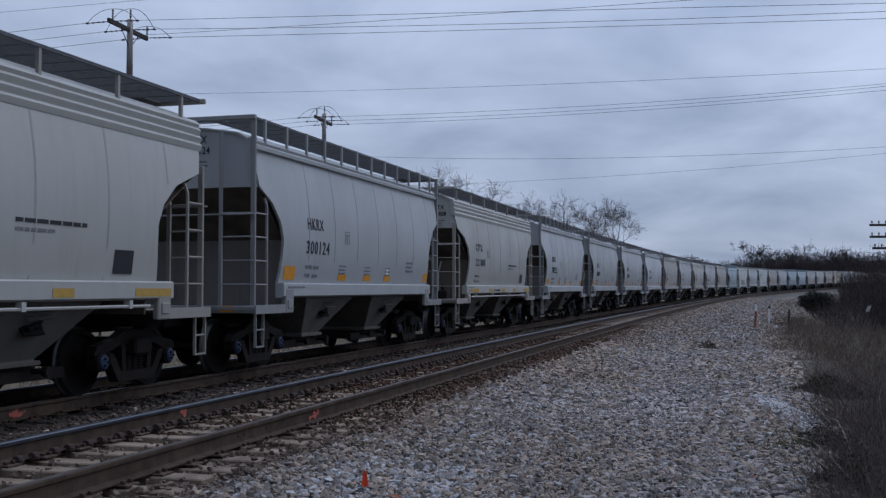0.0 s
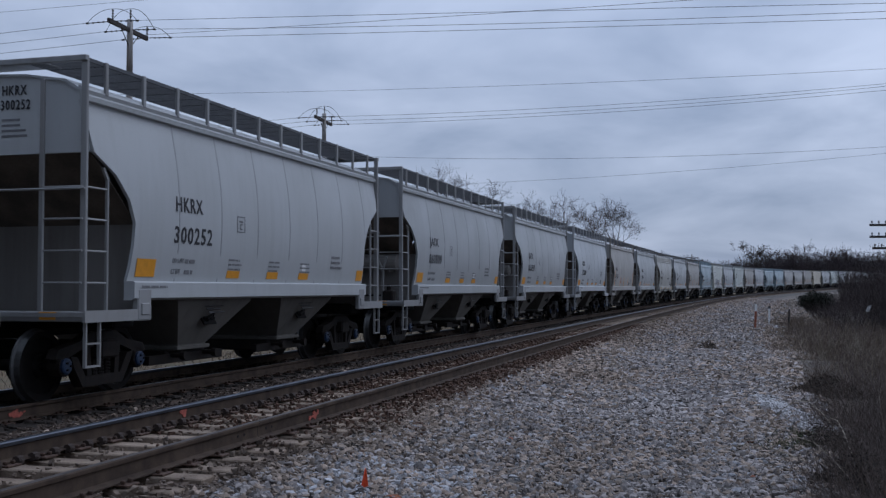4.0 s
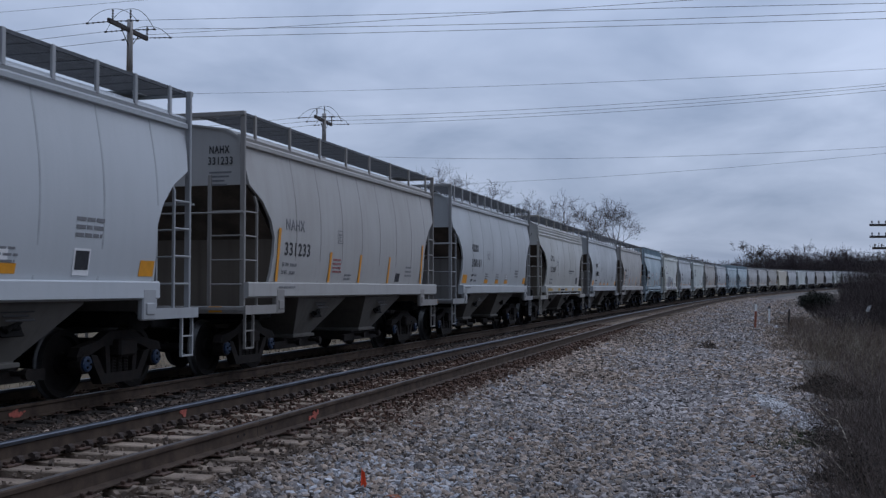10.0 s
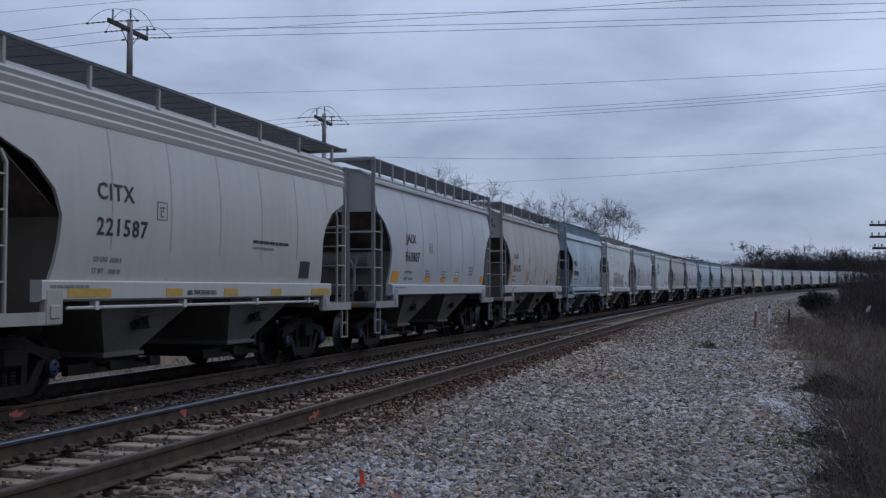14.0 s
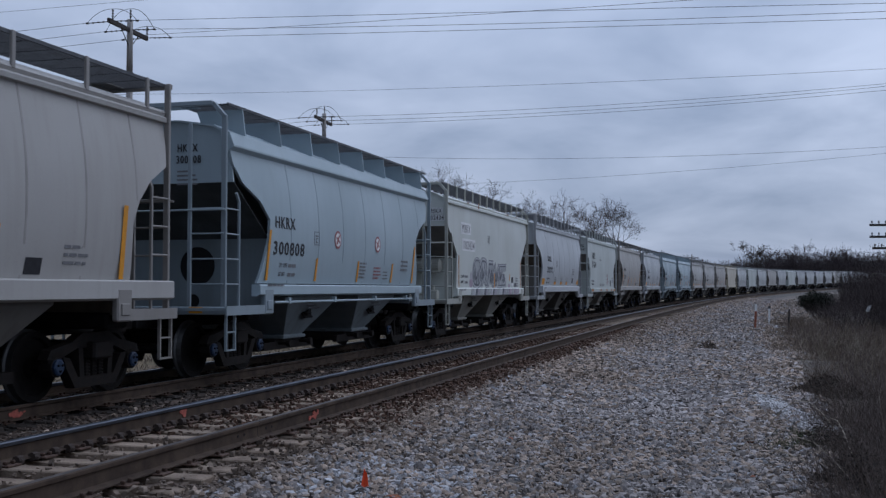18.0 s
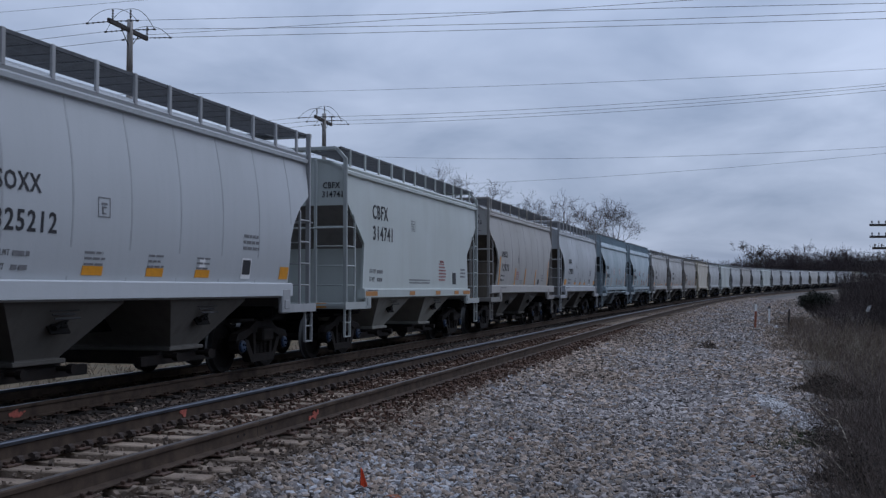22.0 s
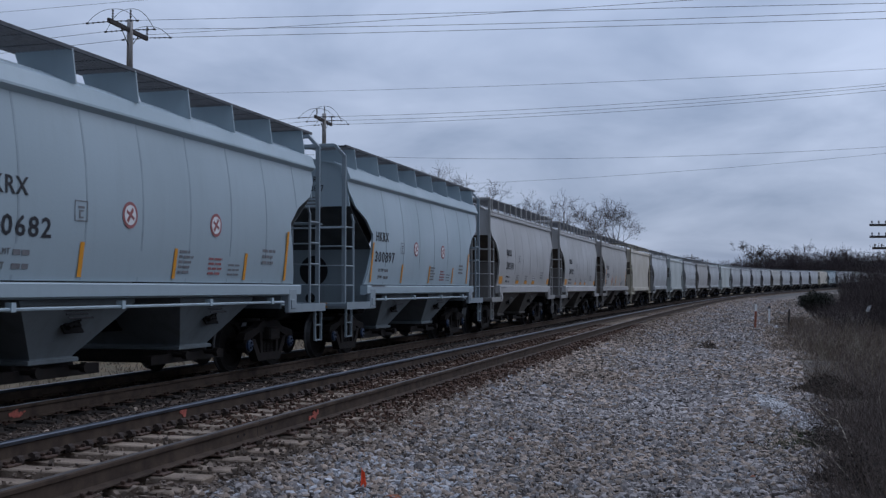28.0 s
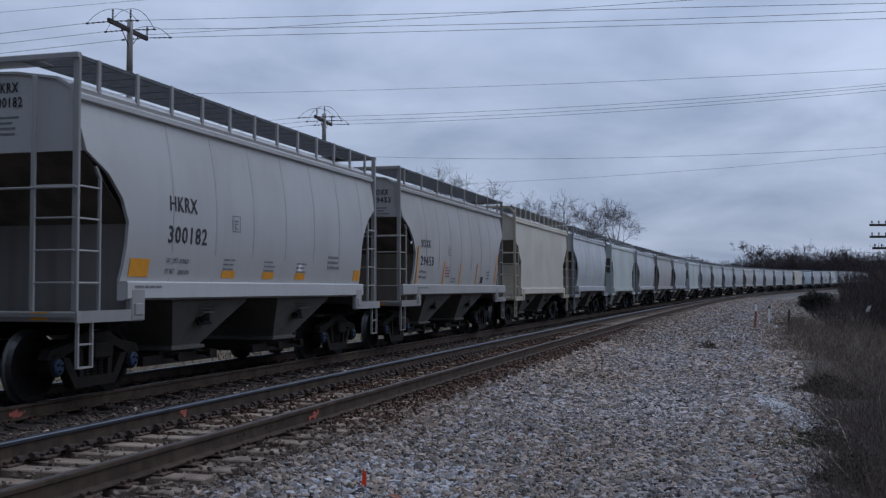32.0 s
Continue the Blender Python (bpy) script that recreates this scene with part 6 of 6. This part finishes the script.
def dress(root, style, word, number, seed):
    prof = STYLES[style]["prof"]
    sill_z0 = STYLES[style]["sill"][0]
    on_sill = ((0.0, 1.668), (9.0, 1.668))
    plate = flat_rect(0.24, 0.10, M_ORANGE, "reflector")
    part("reflector", plate, root, "small amber reflector on the end sill", pose(-5.803 if style == "gusset" else -5.603, -0.98, 1.065, 90, 0, -90))

    def load_lines(x, z, h, gap):
        for k, word_k in enumerate(("LD LMT", "LT WT")):
            mark_text(root, word_k, h, x, z - k * gap, prof, M_FAINT, h * (4.2 if k == 0 else 3.3))
            bars(root, x + h * 4.9, z - k * gap, 1, h * 4.2, M_FAINT, prof, seed + 40 + k, h=h * 0.8)

    if style in ("round", "geared", "silver", "warm"):
        mark_text(root, word, 0.22, -3.44, 2.58, prof, M_INK, 0.80, "black stencilled reporting mark")
        mark_text(root, number, 0.25, -3.47, 2.12, prof, M_INK, 1.14, "black stencilled car number")
        decal(root, "reflector", 0.48, 0.25, -4.38, 1.62, M_ORANGE, prof, "square amber reflector", 0.006)
        for x in (-1.74, -0.26, 1.10):
            decal(root, "reflector", 0.44, 0.12, x, 1.625, M_ORANGE, prof, "narrow amber reflector", 0.006)
            bars(root, x + 0.02, 1.90, 3, 0.46, M_FAINT, prof, seed + int(x * 10))
        decal(root, "reflector", 0.36, 0.22, 4.10, 1.625, M_ORANGE, prof, "square amber reflector", 0.006)
        decal(root, "placard", 0.18, 0.13, 1.2, 1.78, M_WHITE, prof)
        load_lines(-3.45, 1.83, 0.075, 0.16)
        if style == "silver":
            decal(root, "placard", 0.34, 0.34, 2.60, 1.62, M_WHITE, prof, "", 0.004)
            decal(root, "placard", 0.28, 0.24, 2.63, 1.69, M_INK, prof, "dark routing placard", 0.009)
        bars(root, 2.6, 2.30 if style == "silver" else 2.05, 3, 0.62, M_FAINT, prof, seed + 7, 0.10, 0.05)
    elif style in ("dusty",):
        mark_text(root, word, 0.20, -4.02, 2.52, prof, M_FAINT if word == "NAHX" else M_INK, 0.85, "black reporting mark")
        mark_text(root, number, 0.24, -4.05, 2.06, prof, M_INK, 1.15, "black stencilled car number")
        for x, h in ((-4.36, 0.95), (-1.9, 0.60), (-0.2, 0.60), (1.7, 0.60), (4.2, 0.98)):
            decal(root, "reflector", 0.10, h, x, 1.58, M_ORANGE, prof, "upright amber reflector strip", 0.010)
        decal(root, "placard", 0.30, 0.20, 2.3, 1.62, M_INK, prof, "dark routing placard")
        load_lines(-4.1, 1.86, 0.07, 0.14)
        bars(root, 3.0, 1.95, 3, 0.5, M_FAINT, prof, seed + 7, 0.10, 0.04)
        bars(root, -1.7, 2.02, 4, 0.5, M_REDINK, prof, seed + 9, 0.08, 0.035)
        bars(root, -1.0, 1.72, 2, 0.5, M_FAINT, prof, seed + 11, 0.08, 0.035)
    elif style == "ribbed":
        mark_text(root, word, 0.22, -3.40, 2.61, prof, M_INK, 0.86, "black stencilled reporting mark")
        mark_text(root, number, 0.23, -3.40, 2.15, prof, M_INK, 1.2, "black stencilled car number")
        for x, w in ((-4.02, 0.92), (-1.74, 0.45), (0.0, 0.47), (1.72, 0.42), (3.5, 0.92)):
            decal(root, "reflector", w, 0.11, x, sill_z0 + 0.05, M_YELLOW, on_sill, "yellow reflector on the sill", 0.002)
        decal(root, "placard", 0.45, 0.32, 3.08, 1.65, M_INK, prof, "dark routing placard")
        bars(root, 1.07, 2.22, 1, 1.75, M_INK, prof, seed + 3, h=0.05)
        bars(root, 1.07, 2.12, 1, 1.0, M_FAINT, prof, seed + 4, h=0.04)
        load_lines(-3.40, 1.80, 0.075, 0.15)
        mark_text(root, "AIR THROUGH SILL", 0.07, -1.15, sill_z0 + 0.07, on_sill, M_INK, 0.9)
    elif style == "gusset":
        mark_text(root, word, 0.21, -4.02, 2.53, prof, M_INK, 0.87, "black stencilled reporting mark")
        mark_text(root, number, 0.24, -4.07, 2.06, prof, M_INK, 1.36, "black stencilled car number")
        for x, h in ((-4.29, 0.88), (-2.12, 0.44), (0.15, 0.44), (2.40, 0.44), (3.98, 0.88)):
            decal(root, "reflector", 0.085, h, x, 1.60, M_ORANGE, prof, "upright amber reflector strip", 0.010)
        for x in (-1.05, 1.35):
            m = MB()
            m.tube((0, 0, 0), (0, 0, 0.004), 0.18, 28)
            ro = part("roundel", m.mesh("roundel", M_REDINK), root, "red ring with a white centre", on_side(x, 2.44, prof, 0.004))
            m = MB()
            m.tube((0, 0, 0.004), (0, 0, 0.008), 0.135, 28)
            part("roundel_centre", m.mesh("roundel_centre", M_WHITE), ro)
            m = MB()
            m.beam((-0.07, -0.09, 0.009), (0.06, 0.09, 0.009), 0.05, 0.003)
            m.beam((-0.09, 0.05, 0.0095), (0.09, -0.05, 0.0095), 0.04, 0.003)
            part("roundel_stroke", m.mesh("roundel_stroke", M_REDINK), ro)
        bars(root, 0.30, 1.98, 5, 0.42, M_FAINT, prof, seed + 2, 0.075, 0.04)
        bars(root, 1.20, 1.90, 4, 0.5, M_REDINK, prof, seed + 3, 0.075, 0.035)
        bars(root, 1.85, 1.82, 3, 0.4, M_FAINT, prof, seed + 4)
        bars(root, 3.05, 2.08, 3, 0.55, M_FAINT, prof, seed + 7, 0.10, 0.05)
        load_lines(-3.75, 1.84, 0.08, 0.16)
    elif style == "flat":
        mark_text(root, word, 0.32, -3.85, 3.02, prof, M_INK, 1.05, "black reporting mark")
        mark_text(root, number, 0.32, -3.83, 2.55, prof, M_INK, 1.35, "black car number")
        for x, w in ((-4.45, 0.75), (-1.35, 0.42), (0.9, 0.42), (2.75, 0.42), (3.7, 0.75)):
            decal(root, "reflector", w, 0.10, x, sill_z0 + 0.06, M_RUSTORANGE, on_sill, "dulled amber reflector on the sill", 0.002)
        decal(root, "placard", 0.36, 0.32, 2.75, 1.58, M_INK, prof, "dark routing placard")
        bars(root, 1.4, 2.10, 6, 0.75, M_REDINK, prof, seed + 2, 0.085, 0.04)
        bars(root, 3.6, 1.98, 3, 0.55, M_FAINT, prof, seed + 3, 0.10, 0.05)
        load_lines(-4.05, 1.80, 0.10, 0.18)
        mark_text(root, "WARNING", 0.06, 1.5, 2.16, prof, M_REDINK, 0.36)
        bars(root, -1.2, 1.66, 2, 2.3, M_FAINT, prof, seed + 6, 0.07, 0.03)
    elif style in ("cream", "buff"):
        decal(root, "placard", 1.12, 0.34, -3.95, 3.06, M_WHITE, prof, "white patch behind the lettering")
        decal(root, "placard", 1.50, 0.36, -3.83, 2.57, M_WHITE, prof, "white patch behind the lettering")
        mark_text(root, word, 0.25, -3.88, 3.10, prof, M_INK, 0.98, "black reporting mark")
        mark_text(root, number, 0.26, -3.74, 2.62, prof, M_INK, 1.32, "black car number")
        decal(root, "reflector", 0.075, 0.92, -4.24, 1.50, M_RUSTORANGE, prof, "dulled upright reflector strip")
        decal(root, "reflector", 0.09, 0.46, 0.12, 1.49, M_ORANGE, prof, "upright amber reflector strip", 0.012)
        decal(root, "reflector", 0.075, 0.92, 4.22, 1.49, M_RUSTORANGE, prof, "dulled upright reflector strip")
        decal(root, "reflector", 0.08, 0.24, 2.42, 1.72, M_ORANGE, prof, "short upright amber strip")
        load_lines(-4.0, 1.78, 0.09, 0.17)
        bars(root, 3.4, 1.80, 4, 0.5, M_FAINT, prof, seed + 7, 0.09, 0.04)
        decal(root, "placard", 0.30, 0.32, 2.72, 1.56, M_WHITE, prof, "", 0.004)
        decal(root, "placard", 0.26, 0.20, 2.74, 1.66, M_INK, prof, "dark routing placard", 0.009)
    # the boxed plate code
    px, pz = {"flat": (-1.0, 2.88), "ribbed": (-1.96, 2.42), "gusset": (-2.27, 2.29), "cream": (-0.72, 2.88)}.get(style, (-1.5, 2.37))
    bx = MB()
    for a in ((0, 0.27, 0, 0.014), (0, 0.27, 0.246, 0.26), (0, 0.014, 0, 0.26), (0.256, 0.27, 0, 0.26), (0.07, 0.20, 0.16, 0.19), (0.09, 0.12, 0.05, 0.13), (0.09, 0.18, 0.04, 0.06), (0.09, 0.18, 0.12, 0.14)):
        bx.box(a[0], a[1], a[2], a[3], -0.001, 0.001)
    part("plate_code", bx.mesh("plate_code", M_FAINT), root, "", on_side(px, pz + 0.13, prof, 0.006) @ pose(0, -0.13, 0))
    end_y, end_z = {"ribbed": (-0.84, 3.74), "dusty": (-0.86, 3.74), "gusset": (-0.52, 3.72), "flat": (-1.06, 3.56), "cream": (-1.06, 3.56), "buff": (-1.06, 3.56)}.get(style, (-0.22, 3.98))
    if style == "cream":
        for k, w in enumerate((0.44, 0.50)):
            part("placard", flat_rect(w, 0.17, M_WHITE, "placard"), root, "white patch behind the lettering", pose(-5.404, end_y + 0.03, end_z - 0.02 - 0.2 * k, 90, 0, -90))
    end_text(root, word, 0.13, end_y, end_z, 0.38)
    end_text(root, number, 0.13, end_y + 0.02, end_z - 0.19, 0.46)
    small = MB()
    rows = random.Random(seed)
    for k in range(4):
        small.box(0, rows.uniform(0.25, 0.42), -0.07 * k, -0.07 * k + 0.03, -0.001, 0.001)
    part("stencil", small.mesh("stencil", M_FAINT), root, "", pose(-5.404, -0.24 if end_y < -0.9 else end_y, end_z + 0.1 if end_y < -0.9 else end_z - 0.34, 90, 0, -90))
    bars(root, -4.35, sill_z0 + 0.17, 1, 0.9, M_FAINT, on_sill, seed + 8, h=0.03)


def rounded(pts, times):
    """Cuts the corners of a closed outline."""
    for _ in range(times):
        pts = [q for a, b in zip(pts, pts[1:] + pts[:1]) for q in ((a[0] * 0.75 + b[0] * 0.25, a[1] * 0.75 + b[1] * 0.25), (a[0] * 0.25 + b[0] * 0.75, a[1] * 0.25 + b[1] * 0.75))]
    return pts


def graffiti(root):
    """Sprayed letters run together: pale rims, slate edges, ash-grey fills streaked dark, carried on over the sill."""
    prof = STYLES["cream"]["prof"]
    rng = random.Random(12)

    def letter(k, x, w, h, soft, out, hole):
        out, hole = rounded(out, soft), rounded(hole, 1)

        def flat(pts, grow_by, z):
            cx, cy = sum(p[0] for p in pts) / len(pts), sum(p[1] for p in pts) / len(pts)
            return [((cx + (u - cx) * grow_by) * w, (cy + (v - cy) * grow_by) * h - h / 2, z) for u, v in pts]

        n = len(out)
        at = on_side(x, 1.52 + h / 2, prof, 0.003 + 0.0004 * k)
        rim = part("graffiti", MB().add(flat(out, 1.13, 0.0), [tuple(range(n))]).mesh("graffiti", M_SLATE), root, "slate sprayed outline of a letter", at)
        part("graffiti_rim", MB().add(flat(out, 1.07, 0.0012), [tuple(range(n))]).mesh("graffiti_rim", M_SILVER), rim, "pale sprayed rim")
        part("graffiti_edge", MB().add(flat(out, 0.96, 0.0024), [tuple(range(n))]).mesh("graffiti_edge", M_SLATE), rim)
        part("graffiti_fill", MB().add(flat(out, 0.84, 0.0036), [tuple(range(n))]).mesh("graffiti_fill", M_ASH), rim, "ash-grey streaked fill")
        part("graffiti_gleam", MB().add(flat(hole, 1.0, 0.0048), [tuple(range(len(hole)))]).mesh("graffiti_gleam", M_SILVER), rim)
        drip = MB()
        for e in range(12):
            u, v, du, dv = rng.uniform(0.08, 0.80), rng.uniform(0.04, 0.55), rng.uniform(0.05, 0.11), rng.uniform(0.18, 0.40)
            o = [((u + du * a + 0.12 * b) * w, (v + dv * b) * h - h / 2, 0.006 + 0.0003 * e) for a, b in ((0, 0), (0.8, 0.06), (1.2, 0.45), (0.7, 1.0), (0.1, 0.7))]
            drip.add(o, [(0, 1, 2, 3, 4)])
        part("graffiti_streak", drip.mesh("graffiti_streak", M_SLATE), rim)

    letter(0, -2.60, 0.98, 0.84, 2, [(0.1, 0.0), (0.9, 0.0), (1.0, 0.45), (0.85, 0.62), (1.0, 0.85), (0.7, 1.02), (0.3, 1.0), (0.0, 0.7), (-0.02, 0.3)], [(0.35, 0.32), (0.8, 0.45), (0.75, 0.55), (0.4, 0.5)])
    letter(1, -1.68, 0.92, 0.84, 2, [(0.0, 0.0), (0.3, 0.0), (0.45, 0.2), (0.7, 0.0), (1.0, 0.02), (0.8, 0.4), (1.0, 0.7), (0.85, 1.0), (0.2, 1.03), (0.0, 0.8)], [(0.3, 0.55), (0.65, 0.58), (0.68, 0.85), (0.32, 0.86)])
    letter(2, -0.84, 0.96, 0.78, 0, [(0.0, 0.0), (0.3, 0.0), (0.42, 0.2), (0.6, 0.2), (0.66, 0.0), (0.98, 0.0), (0.86, 1.0), (0.30, 1.0)], [(0.46, 0.40), (0.60, 0.40), (0.58, 0.75), (0.50, 0.75)])
    letter(3, 0.02, 0.78, 0.78, 0, [(0.30, 0.0), (0.62, 0.0), (1.0, 0.78), (0.86, 0.96), (0.62, 0.66), (0.46, 1.0), (0.12, 0.84)], [(0.42, 0.25), (0.52, 0.25), (0.50, 0.6), (0.44, 0.6)])
    letter(4, 0.70, 1.16, 0.72, 0, [(0.02, 0.0), (0.98, 0.04), (0.90, 0.28), (0.50, 0.26), (0.52, 0.38), (0.86, 0.42), (0.84, 0.60), (0.50, 0.58), (0.52, 0.70), (1.0, 0.76), (1.02, 1.02), (0.14, 0.98)], [(0.2, 0.1), (0.34, 0.1), (0.4, 0.9), (0.26, 0.9)])
    # the lower halves of the letters on the sill, then a pink and lilac wash
    x, k = -3.05, 0
    while x < 3.6:
        w = rng.uniform(0.14, 0.42)
        tone = (M_ASH, M_SILVER, M_SLATE, M_LILAC)[k % 4] if x < 1.9 else (M_PINK, M_LILAC, M_PINK, M_ASH)[k % 4]
        m = MB().prism([(0, 1.255), (w * 0.9, 1.255), (w + 0.05, 1.46), (0.06, 1.46)], "y", -1.672, -1.667)
        part("spray_band", m.mesh("spray_band", tone), root, "", pose(x, 0, 0))
        x, k = x + w + 0.012, k + 1
    for x, z, w, h, tone in ((-3.05, 1.49, 0.42, 0.30, M_PINK), (-2.95, 1.72, 0.22, 0.26, M_LILAC), (1.75, 1.50, 0.16, 0.34, M_LILAC), (2.2, 1.49, 0.30, 0.14, M_PINK), (3.15, 1.50, 0.42, 0.17, M_SLATE), (3.42, 1.70, 0.15, 0.16, M_ASH)):
        o = rounded([(0, 0), (w, 0.01), (w * 1.05, h * 0.7), (w * 0.6, h), (0.02, h * 0.8)], 2)
        part("spray_tag", MB().add([(u, v, 0.0) for u, v in o], [tuple(range(len(o)))]).mesh("spray_tag", tone), root, "", on_side(x, z, prof, 0.004))
    for x, z, w, h in ((-2.05, 3.90, 0.10, 0.20), (1.9, 3.96, 0.30, 0.06), (-3.4, 3.97, 0.22, 0.05), (3.3, 3.96, 0.2, 0.05)):
        o = rounded([(0, 0), (w, 0.01), (w * 1.05, h * 0.8), (w * 0.5, h), (-0.02, h * 0.7)], 2)
        part("rust_patch", MB().prism(o, "y", -0.002, 0.002).mesh("rust_patch", M_RUSTSTAIN), root, "patch of rust on the eave", pose(x, -1.562 - 0.075, z))


LABEL = {
    "round": "light grey covered hopper car with bulging sides and amber reflectors",
    "geared": "light grey covered hopper car with brake gear on its forward platform",
    "silver": "silvery grey covered hopper car with smooth bulging sides",
    "warm": "warm grey covered hopper car with bulging sides and amber reflectors",
    "dusty": "dusty brownish-grey covered hopper car with upright amber strips",
    "ribbed": "beige-grey covered hopper car with a yellow-dashed side sill",
    "gusset": "pale blue-grey covered hopper car with red roundels and roof gussets",
    "flat": "off-white flat-sided covered hopper car with amber sill reflectors",
    "buff": "buff-yellow covered hopper car with white number patches",
    "cream": "pale cream covered hopper car with white number patches",
}
TRAIN = {
    -7: ("round", "HKRX", ""), -6: ("ribbed", "CITX", ""), -5: ("round", "HKRX", "300124"), -4: ("ribbed", "CITX", "221808"), -3: ("round", "HKRX", "300252"),
    -2: ("geared", "JAIX", "860809"), -1: ("geared", "JAIX", "860759"), 0: ("silver", "SOXX", "325300"), 1: ("dusty", "NAHX", "331233"), 2: ("round", "HKRX", "300161"),
    3: ("ribbed", "CITX", "221587"), 4: ("geared", "JAIX", "860807"), 5: ("dusty", "NAHX", "331176"), 6: ("gusset", "HKRX", "300808"), 7: ("cream", "MBKX", "102434"),
    8: ("silver", "SOXX", "325212"), 9: ("flat", "CBFX", "314741"), 10: ("dusty", "HWCX", "12932"), 11: ("silver", "SOXX", "325281"), 12: ("gusset", "HKRX", "300682"),
    13: ("gusset", "HKRX", "300897"), 14: ("warm", "HKRX", "300393"), 15: ("warm", "HKRX", "300182"), 16: ("dusty", "SOXX", "29453"), 17: ("buff", "", ""),
    18: ("round", "", ""), 19: ("flat", "", ""), 20: ("round", "", ""),
}
FAR_STYLE = {21: "dusty", 22: "round", 23: "flat", 28: "ribbed", 33: "buff", 34: "gusset", 37: "flat"}
FIRST, LAST = -7, 41
NUDGE = {6: 0.15, 12: 0.15, 13: 0.15}   # slack between couplers, metres


def build_train():
    cars, proto = {}, {}
    for i in range(FIRST, LAST + 1):
        far = i > 20
        style, word, number = TRAIN.get(i, (FAR_STYLE.get(i, "round"), "", ""))
        key = (style, far)
        if key not in proto:
            proto[key] = build_car(style, far)
            tagged(proto[key], LABEL[style], "hopper car", "cars of the train")
        cars[i] = (key, word, number)
    made = {}
    for i, (key, word, number) in cars.items():
        made[i] = copy_thing(proto[key], pose(0, 0, 0))
        if not key[1]:
            if word:
                dress(made[i], key[0], word, number, 100 * (i + 10))
                tagged(made[i], LABEL[key[0]] + (" and graffiti" if i == 7 else ""))
        if i == 7:
            graffiti(made[i])
    for ob in proto.values():
        bpy.data.batch_remove([*ob.children_recursive, ob])
    return made


CARS = build_train()


# ---------- what moves ----------
def gone(t):
    """Where the middle of car 0 stands along the line at t seconds."""
    return 19.372 - 7.886 * (t - 9) - 0.01984 * (t - 9) ** 2


def car_pose(s):
    a, b = spot(s - TRUCK_AT, 0, 0), spot(s + TRUCK_AT, 0, 0)
    d = (b - a).normalized()
    left = Vector((0, 0, 1)).cross(d).normalized()
    up = d.cross(left)
    m = Matrix((d, left, up)).transposed().to_4x4()
    m.translation = (a + b) / 2
    return m


def motions():
    for i, ob in CARS.items():
        rows = [(t, car_pose(gone(t) + PITCH_CAR * i + NUDGE.get(i, 0.0))) for t in np.arange(0, 32.01, 1.0)]
        walk(ob, rows)
        # the wheels turn while the car is within some 45 m of the camera
        turning = [k / 30 for k in range(0, 961, 2) if -14 < gone(k / 30) + PITCH_CAR * i < 45]
        if not turning or i > 20:
            continue
        t0 = turning[0]
        for tr in [c for c in ob.children if c.name.startswith("truck")]:
            for ws in [c for c in tr.children if c.name.startswith("wheelset")]:
                at = ws.matrix_basis.translation.copy()
                spin = lambda t: Matrix.Translation(at) @ Matrix.Rotation((gone(t) - gone(t0)) / WHEEL_R, 4, "Y")
                wr = [(t, spin(t)) for t in turning]
                if turning[0] > 0:
                    wr = [(0.0, spin(turning[0]))] + wr
                if turning[-1] < 32:
                    wr = wr + [(32.0, spin(turning[-1]))]
                walk(ws, wr)
    base = FLAG.matrix_basis.copy()
    walk(FLAG, [(t / 2, base @ pose(0, 0, 0, 6 * math.sin(t * 1.3), 12 * math.sin(t * 0.9 + 1), 25 + 40 * math.sin(t * 0.7) + 12 * math.sin(t * 2.1))) for t in range(0, 65)])


motions()
